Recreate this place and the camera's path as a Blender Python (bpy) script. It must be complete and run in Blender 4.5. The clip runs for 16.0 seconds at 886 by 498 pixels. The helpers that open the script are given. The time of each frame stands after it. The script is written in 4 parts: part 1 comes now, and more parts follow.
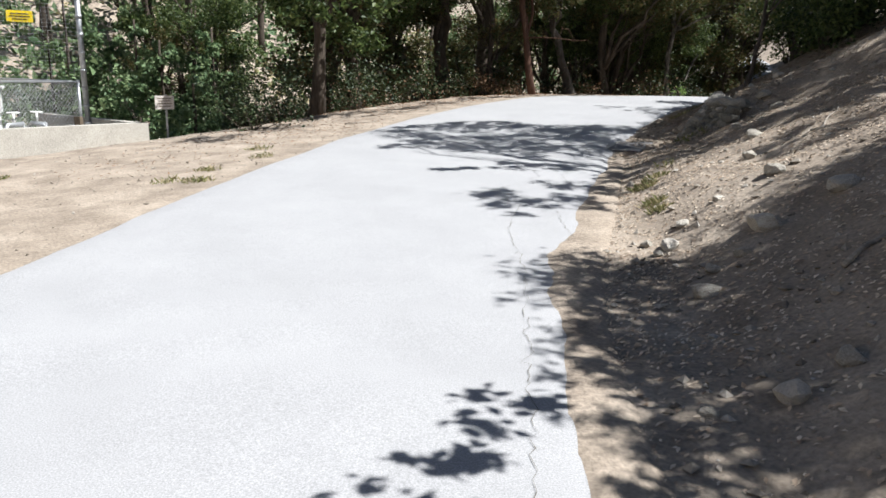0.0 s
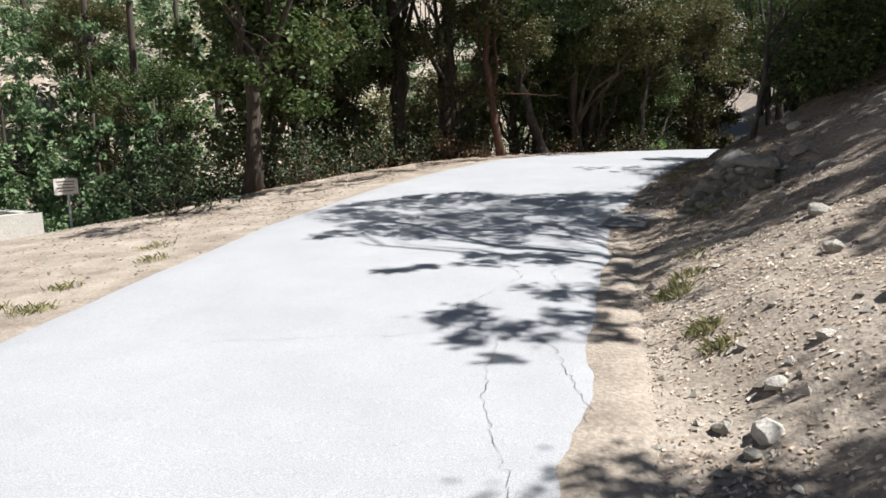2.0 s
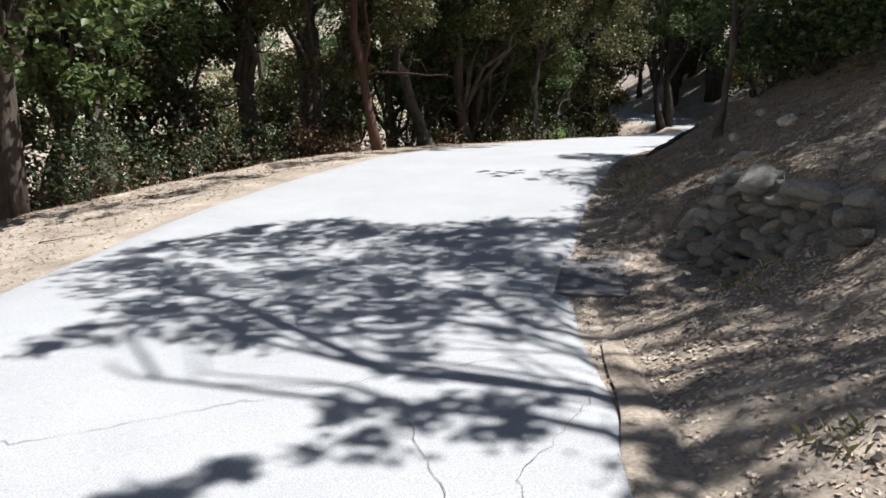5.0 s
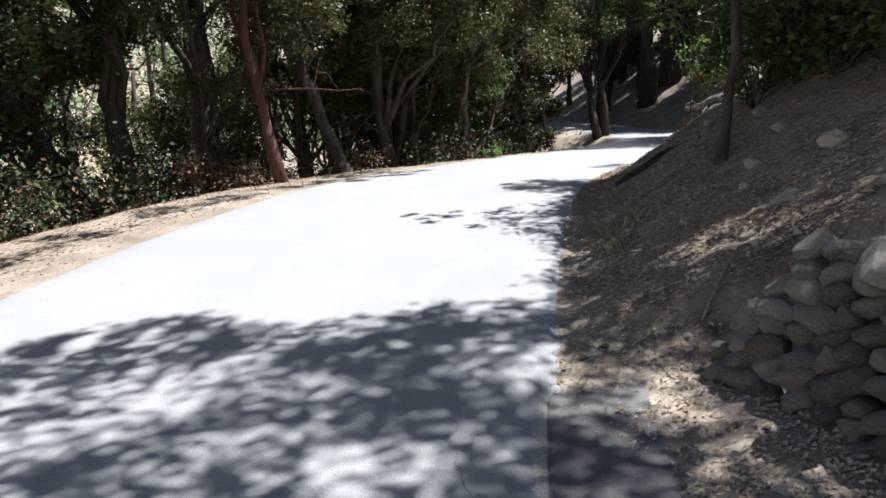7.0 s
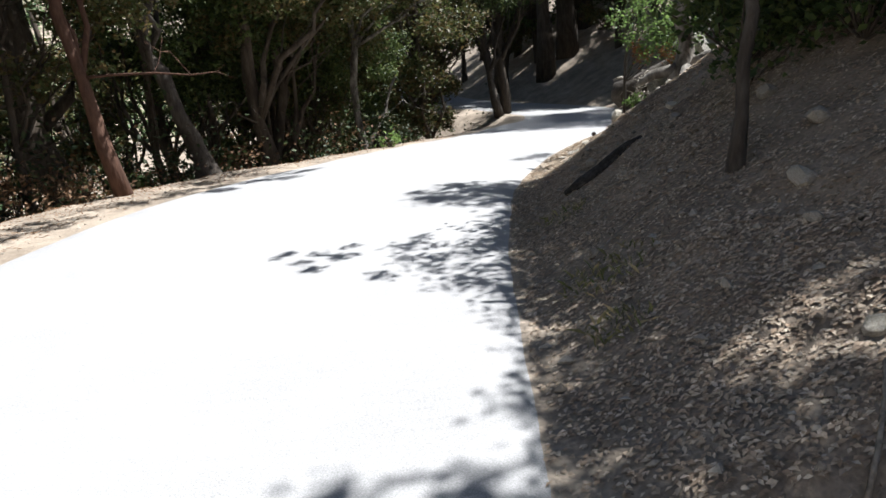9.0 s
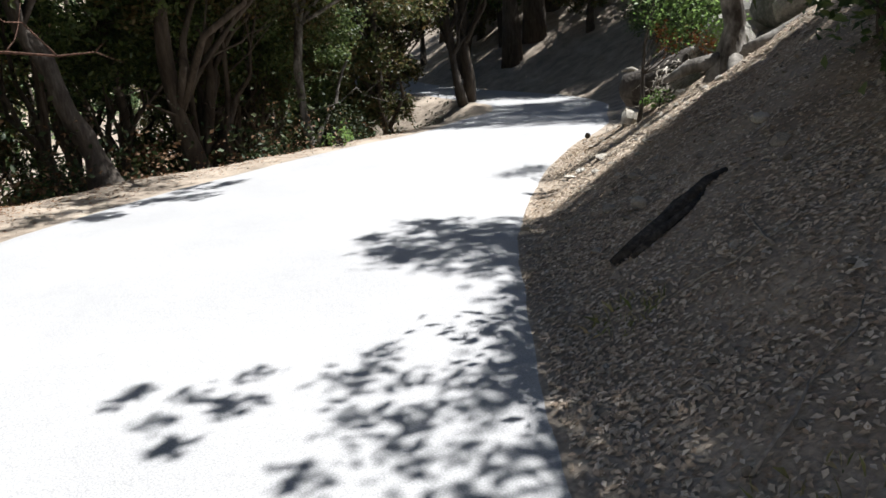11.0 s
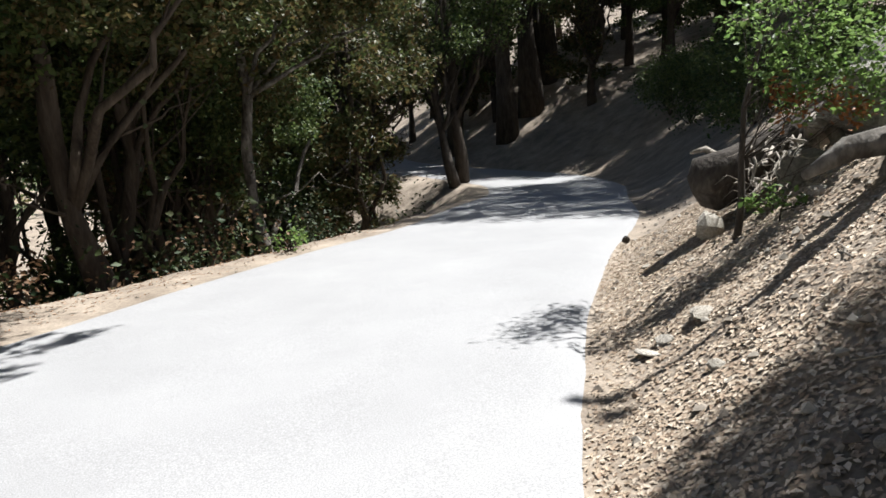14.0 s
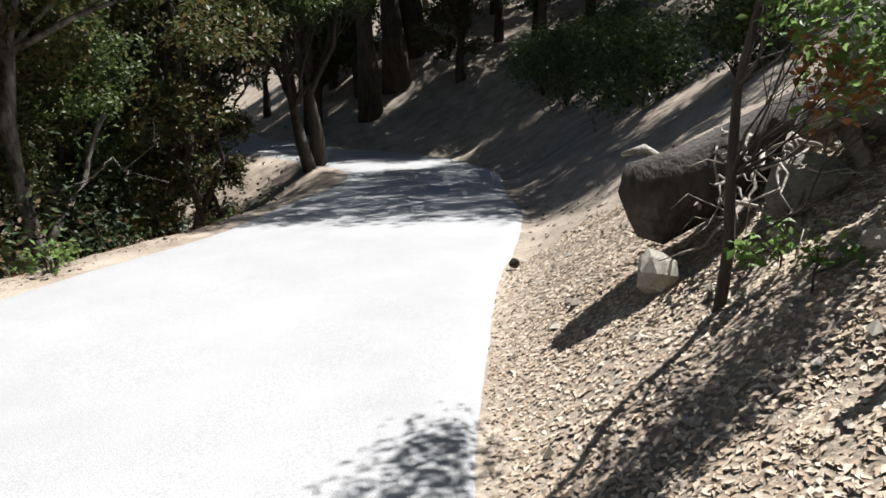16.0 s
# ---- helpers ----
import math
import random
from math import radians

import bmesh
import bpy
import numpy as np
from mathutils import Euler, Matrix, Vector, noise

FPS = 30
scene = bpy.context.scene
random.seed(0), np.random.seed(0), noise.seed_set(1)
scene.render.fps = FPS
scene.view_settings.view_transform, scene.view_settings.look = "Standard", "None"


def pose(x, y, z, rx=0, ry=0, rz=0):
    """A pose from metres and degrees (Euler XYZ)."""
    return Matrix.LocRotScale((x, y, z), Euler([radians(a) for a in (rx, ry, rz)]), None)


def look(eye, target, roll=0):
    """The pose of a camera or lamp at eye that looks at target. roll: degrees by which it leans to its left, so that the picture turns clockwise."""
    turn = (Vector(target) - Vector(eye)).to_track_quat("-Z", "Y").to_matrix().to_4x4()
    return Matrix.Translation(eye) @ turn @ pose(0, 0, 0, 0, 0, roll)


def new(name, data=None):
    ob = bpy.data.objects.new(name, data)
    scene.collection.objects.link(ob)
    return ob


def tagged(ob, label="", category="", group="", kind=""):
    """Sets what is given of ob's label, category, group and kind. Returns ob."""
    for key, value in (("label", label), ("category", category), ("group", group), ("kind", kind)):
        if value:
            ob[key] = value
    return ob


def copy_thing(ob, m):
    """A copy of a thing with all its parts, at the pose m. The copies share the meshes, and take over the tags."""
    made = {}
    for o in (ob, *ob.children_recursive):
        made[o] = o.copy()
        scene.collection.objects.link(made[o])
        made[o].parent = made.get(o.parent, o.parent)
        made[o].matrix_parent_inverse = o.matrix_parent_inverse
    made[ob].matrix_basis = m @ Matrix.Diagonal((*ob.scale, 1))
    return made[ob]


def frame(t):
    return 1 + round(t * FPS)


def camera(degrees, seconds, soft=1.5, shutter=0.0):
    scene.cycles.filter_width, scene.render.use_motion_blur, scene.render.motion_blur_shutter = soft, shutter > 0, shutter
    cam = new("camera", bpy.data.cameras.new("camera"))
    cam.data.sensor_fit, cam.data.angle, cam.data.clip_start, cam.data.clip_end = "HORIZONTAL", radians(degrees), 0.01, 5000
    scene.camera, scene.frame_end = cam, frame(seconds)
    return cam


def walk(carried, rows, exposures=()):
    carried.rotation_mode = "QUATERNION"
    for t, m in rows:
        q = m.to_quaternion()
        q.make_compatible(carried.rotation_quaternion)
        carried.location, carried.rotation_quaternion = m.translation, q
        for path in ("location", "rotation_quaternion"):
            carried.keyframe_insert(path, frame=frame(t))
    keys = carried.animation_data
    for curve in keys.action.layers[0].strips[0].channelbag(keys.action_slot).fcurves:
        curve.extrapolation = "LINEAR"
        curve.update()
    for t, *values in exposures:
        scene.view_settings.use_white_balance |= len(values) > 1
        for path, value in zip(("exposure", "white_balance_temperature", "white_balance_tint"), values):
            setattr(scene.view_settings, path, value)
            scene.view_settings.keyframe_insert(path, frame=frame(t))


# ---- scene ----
cam = camera(64.0, 16.0, soft=1.6)
PATH = [
    (0, (0.125, -3.238, 1.387), (0.027, -1.297, 0.913), 1.5),
    (0.5, (0.065, -2.606, 1.445), (-0.073, -0.659, 1.008), 1.5),
    (1, (0.116, -1.935, 1.444), (0.006, 0.014, 1.006), 1.5),
    (1.5, (0.087, -1.209, 1.466), (0.127, 0.762, 1.127), 0.4),
    (2, (0.251, -0.518, 1.475), (0.221, 1.457, 1.161), -0.9),
    (2.5, (0.288, 0.23, 1.456), (0.401, 2.211, 1.208), -0.5),
    (3, (0.338, 0.917, 1.546), (0.539, 2.892, 1.301), -1.0),
    (3.5, (0.407, 1.552, 1.584), (0.48, 3.518, 1.225), -2.0),
    (4, (0.406, 2.223, 1.723), (0.751, 4.158, 1.356), -2.3),
    (4.2, (0.365, 2.503, 1.702), (0.648, 4.456, 1.375), -1.9),
    (6.3, (0.85, 5.501, 1.765), (1.321, 7.386, 1.289), 0.0),
    (6.5, (0.92, 5.775, 1.825), (1.459, 7.67, 1.478), -2.0),
    (7, (1.168, 6.455, 1.862), (1.666, 8.36, 1.513), -3.2),
    (7.5, (1.301, 7.099, 1.902), (1.938, 8.954, 1.509), -4.8),
    (8, (1.555, 7.772, 1.906), (2.232, 9.618, 1.541), -5.2),
    (8.5, (1.751, 8.464, 1.962), (2.398, 10.313, 1.557), -5.7),
    (8.7, (1.833, 8.664, 1.98), (2.561, 10.48, 1.569), -4.2),
    (10.8, (2.845, 11.296, 2.164), (3.638, 13.07, 1.691), -6.5),
    (11, (2.988, 11.545, 2.138), (3.848, 13.285, 1.653), -4.1),
    (11.5, (3.327, 12.127, 2.179), (4.2, 13.885, 1.798), -5.6),
    (12, (3.632, 12.685, 2.176), (4.496, 14.422, 1.692), -9.8),
    (12.5, (3.87, 13.223, 2.24), (4.833, 14.929, 1.835), -6.0),
    (13, (4.162, 13.702, 2.287), (5.02, 15.456, 1.851), -6.1),
    (13.5, (4.448, 14.246, 2.177), (5.416, 15.955, 1.802), -3.0),
    (14, (4.82, 14.699, 2.213), (5.723, 16.461, 1.927), -4.7),
    (14.5, (5.202, 15.209, 2.203), (6.175, 16.917, 1.834), -4.8),
    (15, (5.559, 15.699, 2.249), (6.583, 17.369, 1.847), -4.9),
    (15.5, (6.017, 16.213, 2.222), (7.032, 17.902, 1.881), -1.5),
    (16, (6.371, 16.722, 2.271), (7.573, 18.276, 1.895), -3.3),
]
walk(cam, [(t, look(eye, target, roll)) for t, eye, target, roll in PATH], exposures=[(0, 1.10, 6180, 10), (4.2, 1.20, 6180, 10), (6.3, 1.26, 6100, 10), (8.5, 1.42, 6180, 10), (11, 1.36, 6250, 10), (13, 1.18, 6280, 10), (16, 1.26, 6330, 10)])

# ---- light ----
SUN_AZ = Vector((1.0, -0.06, 0.0)).normalized()
SUN_EL = radians(57)
SUN_DIR = SUN_AZ * math.cos(SUN_EL) + Vector((0, 0, math.sin(SUN_EL)))
world = bpy.data.worlds.new("sky")
scene.world = world
world.use_nodes = True
wn = world.node_tree
sky = wn.nodes.new("ShaderNodeTexSky")
sky.sky_type, sky.sun_disc = "NISHITA", False
sky.sun_elevation = SUN_EL
sky.sun_rotation = math.atan2(SUN_AZ.x, SUN_AZ.y)
wn.links.new(sky.outputs[0], wn.nodes["Background"].inputs[0])
wn.nodes["Background"].inputs[1].default_value = 0.033
sun = new("sun", bpy.data.lights.new("sun", "SUN"))
sun.data.energy, sun.data.angle, sun.data.color = 5.0, radians(0.55), (1.0, 0.975, 0.94)
sun.matrix_world = look(SUN_DIR * 60, (0, 0, 0))


# ---- materials ----
def mat(name, colours, scale=4.0, rough=0.9, bump=0.3, bump_scale=60.0, by="object", metal=0.0, spread=0.5, translucent=0.0, stretch=(1, 1, 1)):
    """A material mixed by noise at two scales from a list of colours."""
    m = bpy.data.materials.new(name)
    m.use_nodes = True
    nt = m.node_tree
    b = nt.nodes["Principled BSDF"]
    b.inputs["Roughness"].default_value, b.inputs["Metallic"].default_value = rough, metal
    b.inputs["Specular IOR Level"].default_value = 0.25 if not metal else 0.5
    tc = nt.nodes.new("ShaderNodeTexCoord")
    mp = nt.nodes.new("ShaderNodeMapping")
    mp.inputs["Scale"].default_value = stretch
    nt.links.new(tc.outputs["Object"], mp.inputs[0])
    n1 = nt.nodes.new("ShaderNodeTexNoise")
    n1.inputs["Scale"].default_value, n1.inputs["Detail"].default_value, n1.inputs["Roughness"].default_value = scale, 8, 0.65
    nt.links.new(mp.outputs[0], n1.inputs["Vector"])
    ramp = nt.nodes.new("ShaderNodeValToRGB")
    els = ramp.color_ramp.elements
    lo, hi = 0.5 - spread / 2, 0.5 + spread / 2
    while len(els) < len(colours):
        els.new(0.5)
    for i, c in enumerate(colours):
        els[i].position = lo + (hi - lo) * i / max(1, len(colours) - 1)
        els[i].color = (*c, 1)
    if by == "island":
        g = nt.nodes.new("ShaderNodeNewGeometry")
        nt.links.new(g.outputs["Random Per Island"], ramp.inputs[0])
        for i, c in enumerate(colours):
            els[i].position = i / max(1, len(colours) - 1)
    elif by == "random":
        oi = nt.nodes.new("ShaderNodeObjectInfo")
        ad = nt.nodes.new("ShaderNodeMath")
        ad.operation = "MULTIPLY_ADD"
        ad.inputs[1].default_value, ad.inputs[2].default_value = 0.4, -0.2
        nt.links.new(oi.outputs["Random"], ad.inputs[0])
        a2 = nt.nodes.new("ShaderNodeMath")
        nt.links.new(ad.outputs[0], a2.inputs[0])
        nt.links.new(n1.outputs[0], a2.inputs[1])
        nt.links.new(a2.outputs[0], ramp.inputs[0])
    else:
        nt.links.new(n1.outputs[0], ramp.inputs[0])
    n2 = nt.nodes.new("ShaderNodeTexNoise")
    n2.inputs["Scale"].default_value, n2.inputs["Detail"].default_value = bump_scale, 6
    nt.links.new(mp.outputs[0], n2.inputs["Vector"])
    mx = nt.nodes.new("ShaderNodeMix")
    mx.data_type, mx.blend_type = "RGBA", "MULTIPLY"
    mx.inputs[0].default_value = 0.55
    sc = nt.nodes.new("ShaderNodeMapRange")
    sc.inputs[1].default_value, sc.inputs[2].default_value, sc.inputs[3].default_value, sc.inputs[4].default_value = 0.3, 0.7, 0.45, 1.25
    nt.links.new(n2.outputs[0], sc.inputs[0])
    nt.links.new(ramp.outputs[0], mx.inputs[6])
    nt.links.new(sc.outputs[0], mx.inputs[7])
    nt.links.new(mx.outputs[2], b.inputs["Base Color"])
    if bump:
        bp = nt.nodes.new("ShaderNodeBump")
        bp.inputs["Strength"].default_value, bp.inputs["Distance"].default_value = bump, 0.02
        nt.links.new(n2.outputs[0], bp.inputs["Height"])
        nt.links.new(bp.outputs[0], b.inputs["Normal"])
    if translucent:
        tr = nt.nodes.new("ShaderNodeBsdfTranslucent")
        nt.links.new(mx.outputs[2], tr.inputs[0])
        ms = nt.nodes.new("ShaderNodeMixShader")
        ms.inputs[0].default_value = translucent
        nt.links.new(b.outputs[0], ms.inputs[1])
        nt.links.new(tr.outputs[0], ms.inputs[2])
        nt.links.new(ms.outputs[0], nt.nodes["Material Output"].inputs[0])
    return m


M_ROAD = mat("pale_asphalt", [(0.285, 0.285, 0.285), (0.315, 0.315, 0.315), (0.345, 0.345, 0.343)], 0.9, 0.95, 0.10, 130)
M_TAR = mat("crack", [(0.12, 0.11, 0.095), (0.19, 0.175, 0.15)], 9, 0.95, 0.2, 60)
M_PATCH = mat("dark_asphalt_patch", [(0.128, 0.124, 0.124), (0.205, 0.198, 0.190)], 6, 0.95, 0.3, 120)
M_CONC = mat("concrete", [(0.33, 0.31, 0.27), (0.45, 0.43, 0.38)], 3, 0.9, 0.15, 60)
M_DIRT = mat("dry_dirt", [(0.15, 0.12, 0.092), (0.28, 0.233, 0.182), (0.41, 0.35, 0.28)], 1.6, 0.98, 0.6, 34)
M_LITTER = mat("leaf_litter", [(0.27, 0.20, 0.145), (0.45, 0.355, 0.26), (0.68, 0.59, 0.47), (0.34, 0.25, 0.175), (0.56, 0.465, 0.35)], 4, 0.85, 0, 40, by="island")
M_NEEDLE = mat("red_brown_needles", [(0.20, 0.105, 0.055), (0.30, 0.175, 0.10), (0.40, 0.27, 0.17)], 4, 0.85, 0, 40, by="island")
M_ROCK = mat("grey_rock", [(0.122, 0.118, 0.102), (0.245, 0.235, 0.204), (0.367, 0.347, 0.306)], 7, 0.92, 0.7, 45, by="random")
M_PALE = mat("pale_sunlit_stone", [(0.28, 0.25, 0.21), (0.42, 0.39, 0.33), (0.56, 0.52, 0.46)], 7, 0.92, 0.6, 45, by="random")
M_BARK = mat("dark_bark", [(0.026, 0.020, 0.015), (0.068, 0.054, 0.041), (0.105, 0.086, 0.068)], 7, 0.95, 1.0, 22, stretch=(1, 1, 0.25))
M_BARK2 = mat("grey_oak_bark", [(0.030, 0.025, 0.020), (0.064, 0.054, 0.045), (0.108, 0.098, 0.084)], 6, 0.95, 0.9, 26, stretch=(1, 1, 0.35))
M_BARKW = mat("pale_patched_bark", [(0.035, 0.029, 0.023), (0.128, 0.116, 0.099), (0.266, 0.248, 0.219)], 5, 0.9, 0.8, 26, spread=0.28, stretch=(1, 1, 0.5))
M_BARKR = mat("red_bark", [(0.056, 0.028, 0.019), (0.118, 0.064, 0.043)], 8, 0.9, 0.9, 22, stretch=(1, 1, 0.3))
M_DEAD = mat("dead_wood", [(0.13, 0.115, 0.09), (0.28, 0.25, 0.21), (0.42, 0.39, 0.34)], 8, 0.9, 0.7, 40)
M_OAK = mat("oak_leaves", [(0.028, 0.047, 0.016), (0.054, 0.086, 0.027), (0.095, 0.132, 0.039), (0.136, 0.158, 0.054)], 4, 0.5, 0, 9, by="island", translucent=0.35)
# darker copy of the oak leaves: the wood's shade is put into the colour
M_UNDER = mat("undergrowth_leaves_shade_in_colour", [(0.014, 0.026, 0.010), (0.026, 0.046, 0.016), (0.046, 0.064, 0.024), (0.060, 0.066, 0.030)], 4, 0.55, 0, 9, by="island", translucent=0.15)
M_OAKB = mat("olive_brown_leaves", [(0.036, 0.050, 0.016), (0.075, 0.092, 0.032), (0.138, 0.092, 0.039), (0.092, 0.120, 0.039)], 4, 0.5, 0, 9, by="island", translucent=0.35)
M_YOUNG = mat("fresh_leaves", [(0.090, 0.165, 0.045), (0.150, 0.240, 0.060), (0.195, 0.285, 0.090), (0.135, 0.210, 0.075)], 4, 0.45, 0, 9, by="island", translucent=0.6)
M_RUST = mat("rust_leaves", [(0.22, 0.09, 0.03), (0.30, 0.13, 0.05)], 4, 0.6, 0, 9, by="island", translucent=0.18)
M_DRYLEAF = mat("dry_leaves", [(0.10, 0.055, 0.03), (0.16, 0.095, 0.05), (0.20, 0.13, 0.08)], 4, 0.7, 0, 9, by="island", translucent=0.15)
M_PINE = mat("pine_needles", [(0.062, 0.115, 0.052), (0.125, 0.189, 0.084), (0.189, 0.250, 0.115)], 4, 0.6, 0, 9, by="island", translucent=0.25)
M_GRASS = mat("grass", [(0.113, 0.140, 0.047), (0.227, 0.218, 0.094), (0.454, 0.374, 0.234)], 4, 0.7, 0, 9, by="island", translucent=0.2)
M_STEEL = mat("galvanised_steel", [(0.38, 0.39, 0.40), (0.52, 0.53, 0.54)], 12, 0.45, 0.05, 60, metal=0.7)
M_WHITE = mat("white_paint", [(0.66, 0.66, 0.64), (0.78, 0.78, 0.76)], 4, 0.5, 0.05, 40)
M_YELLOW = mat("yellow_sign", [(0.80, 0.60, 0.01), (0.85, 0.65, 0.02)], 3, 0.5, 0.02, 40)
M_BLACK = mat("black_paint", [(0.012, 0.012, 0.012), (0.02, 0.02, 0.02)], 3, 0.5, 0.02, 40)
M_WOOD = mat("weathered_post", [(0.10, 0.075, 0.05), (0.19, 0.15, 0.11)], 8, 0.9, 0.6, 40, stretch=(1, 1, 0.2))
M_SIGN = mat("faded_sign", [(0.550, 0.500, 0.450), (0.688, 0.637, 0.587)], 6, 0.6, 0.05, 30)


# ---- mesh helpers ----
rng = np.random.default_rng(7)


def mesh_of(name, verts, faces, material, smooth=True):
    me = bpy.data.meshes.new(name)
    me.from_pydata([tuple(v) for v in verts], [], faces)
    me.materials.append(material)
    if smooth:
        me.polygons.foreach_set("use_smooth", np.ones(len(me.polygons), bool))
    me.update()
    return me


def part(name, data, parent, label=""):
    """A mesh as one part under a thing."""
    ob = new(name, data)
    ob.parent = parent
    return tagged(ob, label)


class Geo:
    """Collects tubes, boxes and cards into one mesh."""

    def __init__(self):
        self.v, self.f, self.n = [], [], 0

    def add(self, verts, faces):
        verts = np.asarray(verts, float)
        self.v.append(verts)
        self.f += [tuple(i + self.n for i in fc) for fc in faces]
        self.n += len(verts)

    def tube(self, pts, radii, sides=8, rough=0.0, close=True):
        pts = [Vector(p) for p in pts]
        rings = []
        up = Vector((0.31, 0.17, 0.93)).normalized()
        for i, p in enumerate(pts):
            d = (pts[min(i + 1, len(pts) - 1)] - pts[max(i - 1, 0)]).normalized()
            a = d.cross(up if abs(d.dot(up)) < 0.95 else Vector((1, 0, 0))).normalized()
            b = d.cross(a)
            ring = []
            for k in range(sides):
                an = 2 * math.pi * k / sides
                r = radii[i] * (1 + rough * (noise.noise(Vector((an * 1.3, i * 0.7, p.x + p.y)))))
                ring.append(p + a * math.cos(an) * r + b * math.sin(an) * r)
            rings.append(ring)
        v = [q for ring in rings for q in ring]
        f = []
        for i in range(len(pts) - 1):
            for k in range(sides):
                k2 = (k + 1) % sides
                f.append((i * sides + k, i * sides + k2, (i + 1) * sides + k2, (i + 1) * sides + k))
        if close:
            f.append(tuple(range(sides))[::-1])
            f.append(tuple((len(pts) - 1) * sides + k for k in range(sides)))
        self.add([tuple(q) for q in v], f)

    def box(self, centre, size, turn=None):
        sx, sy, sz = (s / 2 for s in size)
        m = turn or Matrix.Identity(3)
        v = [tuple(m @ Vector((x * sx, y * sy, z * sz)) + Vector(centre)) for x in (-1, 1) for y in (-1, 1) for z in (-1, 1)]
        self.add(v, [(0, 1, 3, 2), (4, 6, 7, 5), (0, 4, 5, 1), (2, 3, 7, 6), (0, 2, 6, 4), (1, 5, 7, 3)])

    def mesh(self, name, material, smooth=True):
        return mesh_of(name, np.concatenate(self.v) if self.v else [], self.f, material, smooth)


def leaf_cards(centres, size, flat=0.3, ratio=0.55, up=0.25, lie=None):
    """Bent leaves of four corners and a midrib round the given centres."""
    n = len(centres)
    c = np.asarray(centres, float)
    d = rng.normal(size=(n, 3))
    d[:, 2] *= 1 - flat
    if lie is not None:
        d -= 0.92 * (d * lie).sum(1, keepdims=True) * lie
    d /= np.linalg.norm(d, axis=1, keepdims=True)
    nn = rng.normal(size=(n, 3)) + ((0, 0, up * 4) if lie is None else lie * up * 4)
    w = np.cross(d, nn)
    w /= np.linalg.norm(w, axis=1, keepdims=True) + 1e-9
    h = np.cross(w, d)
    s = (size * rng.uniform(0.6, 1.35, n))[:, None]
    tip0, tip1 = c - d * s * 0.5, c + d * s * 0.5
    l, r = c + w * s * ratio * 0.5 + h * s * 0.12, c - w * s * ratio * 0.5 + h * s * 0.12
    v = np.stack([tip0, l, tip1, r], 1).reshape(-1, 3)
    i = np.arange(n) * 4
    f = np.concatenate([np.stack([i, i + 1, i + 2], 1), np.stack([i, i + 2, i + 3], 1)])
    return v, f


def leaf_mesh(name, centres, size, material, **kw):
    v, f = leaf_cards(centres, size, **kw)
    me = bpy.data.meshes.new(name)
    me.vertices.add(len(v))
    me.vertices.foreach_set("co", v.ravel())
    me.loops.add(len(f) * 3)
    me.loops.foreach_set("vertex_index", f.ravel().astype(np.int32))
    me.polygons.add(len(f))
    me.polygons.foreach_set("loop_start", np.arange(len(f), dtype=np.int32) * 3)
    me.update(calc_edges=True)
    me.validate()
    me.materials.append(material)
    return me


# ---- the lie of the land ----
# centre line of the road: x, y, half width, height
ROAD = np.array([
    (-2.2, -40.0, 2.1, -1.4), (-1.6, -12.0, 2.1, -0.3), (-1.5, -4.0, 2.2, -0.14), (-1.3, 1.49, 2.18, -0.11), (-0.85, 4.77, 2.4, 0.02),
    (-0.3, 8.0, 2.5, 0.16), (0.22, 10.48, 2.53, 0.29), (1.23, 12.79, 2.65, 0.52), (2.94, 15.95, 2.58, 0.78), (4.69, 18.58, 2.59, 0.86),
    (8.16, 22.09, 2.36, 0.86), (11.25, 24.67, 2.18, 0.83), (13.75, 27.51, 2.08, 0.80), (16.4, 30.4, 1.9, 0.80), (18.6, 34.5, 1.9, 0.82),
    (19.2, 38.2, 1.9, 0.97), (18.4, 43.0, 1.9, 1.3), (18.6, 49.0, 1.9, 1.75), (22.0, 58.0, 1.9, 2.6), (26.0, 75.0, 1.9, 4.5)])


def smooth_line(p, per=6):
    out = []
    for i in range(len(p) - 1):
        a, b, c, d = p[max(i - 1, 0)], p[i], p[i + 1], p[min(i + 2, len(p) - 1)]
        for k in range(per):
            t = k / per
            out.append(0.5 * (2 * b + (c - a) * t + (2 * a - 5 * b + 4 * c - d) * t * t + (3 * b - a - 3 * c + d) * t ** 3))
    return np.array(out + [p[-1]])


LINE = smooth_line(ROAD)


def along(x, y):
    """For arrays of places: distance from the centre line (right is positive), half width, road height and the line's y there."""
    a, b = LINE[:-1], LINE[1:]
    best = np.full(x.shape, 1e9)
    u, hw, z, yy = (np.zeros(x.shape) for _ in range(4))
    for p, q in zip(a, b):
        d = q[:2] - p[:2]
        ll = d @ d
        t = np.clip(((x - p[0]) * d[0] + (y - p[1]) * d[1]) / ll, 0, 1)
        ex, ey = x - p[0] - t * d[0], y - p[1] - t * d[1]
        dist = np.hypot(ex, ey)
        side = np.sign(d[1] * ex - d[0] * ey)
        m = dist < best
        best = np.where(m, dist, best)
        u = np.where(m, side * dist, u)
        hw = np.where(m, p[2] + t * (q[2] - p[2]), hw)
        z = np.where(m, p[3] + t * (q[3] - p[3]), z)
        yy = np.where(m, p[1] + t * d[1], yy)
    return u, hw, z, yy


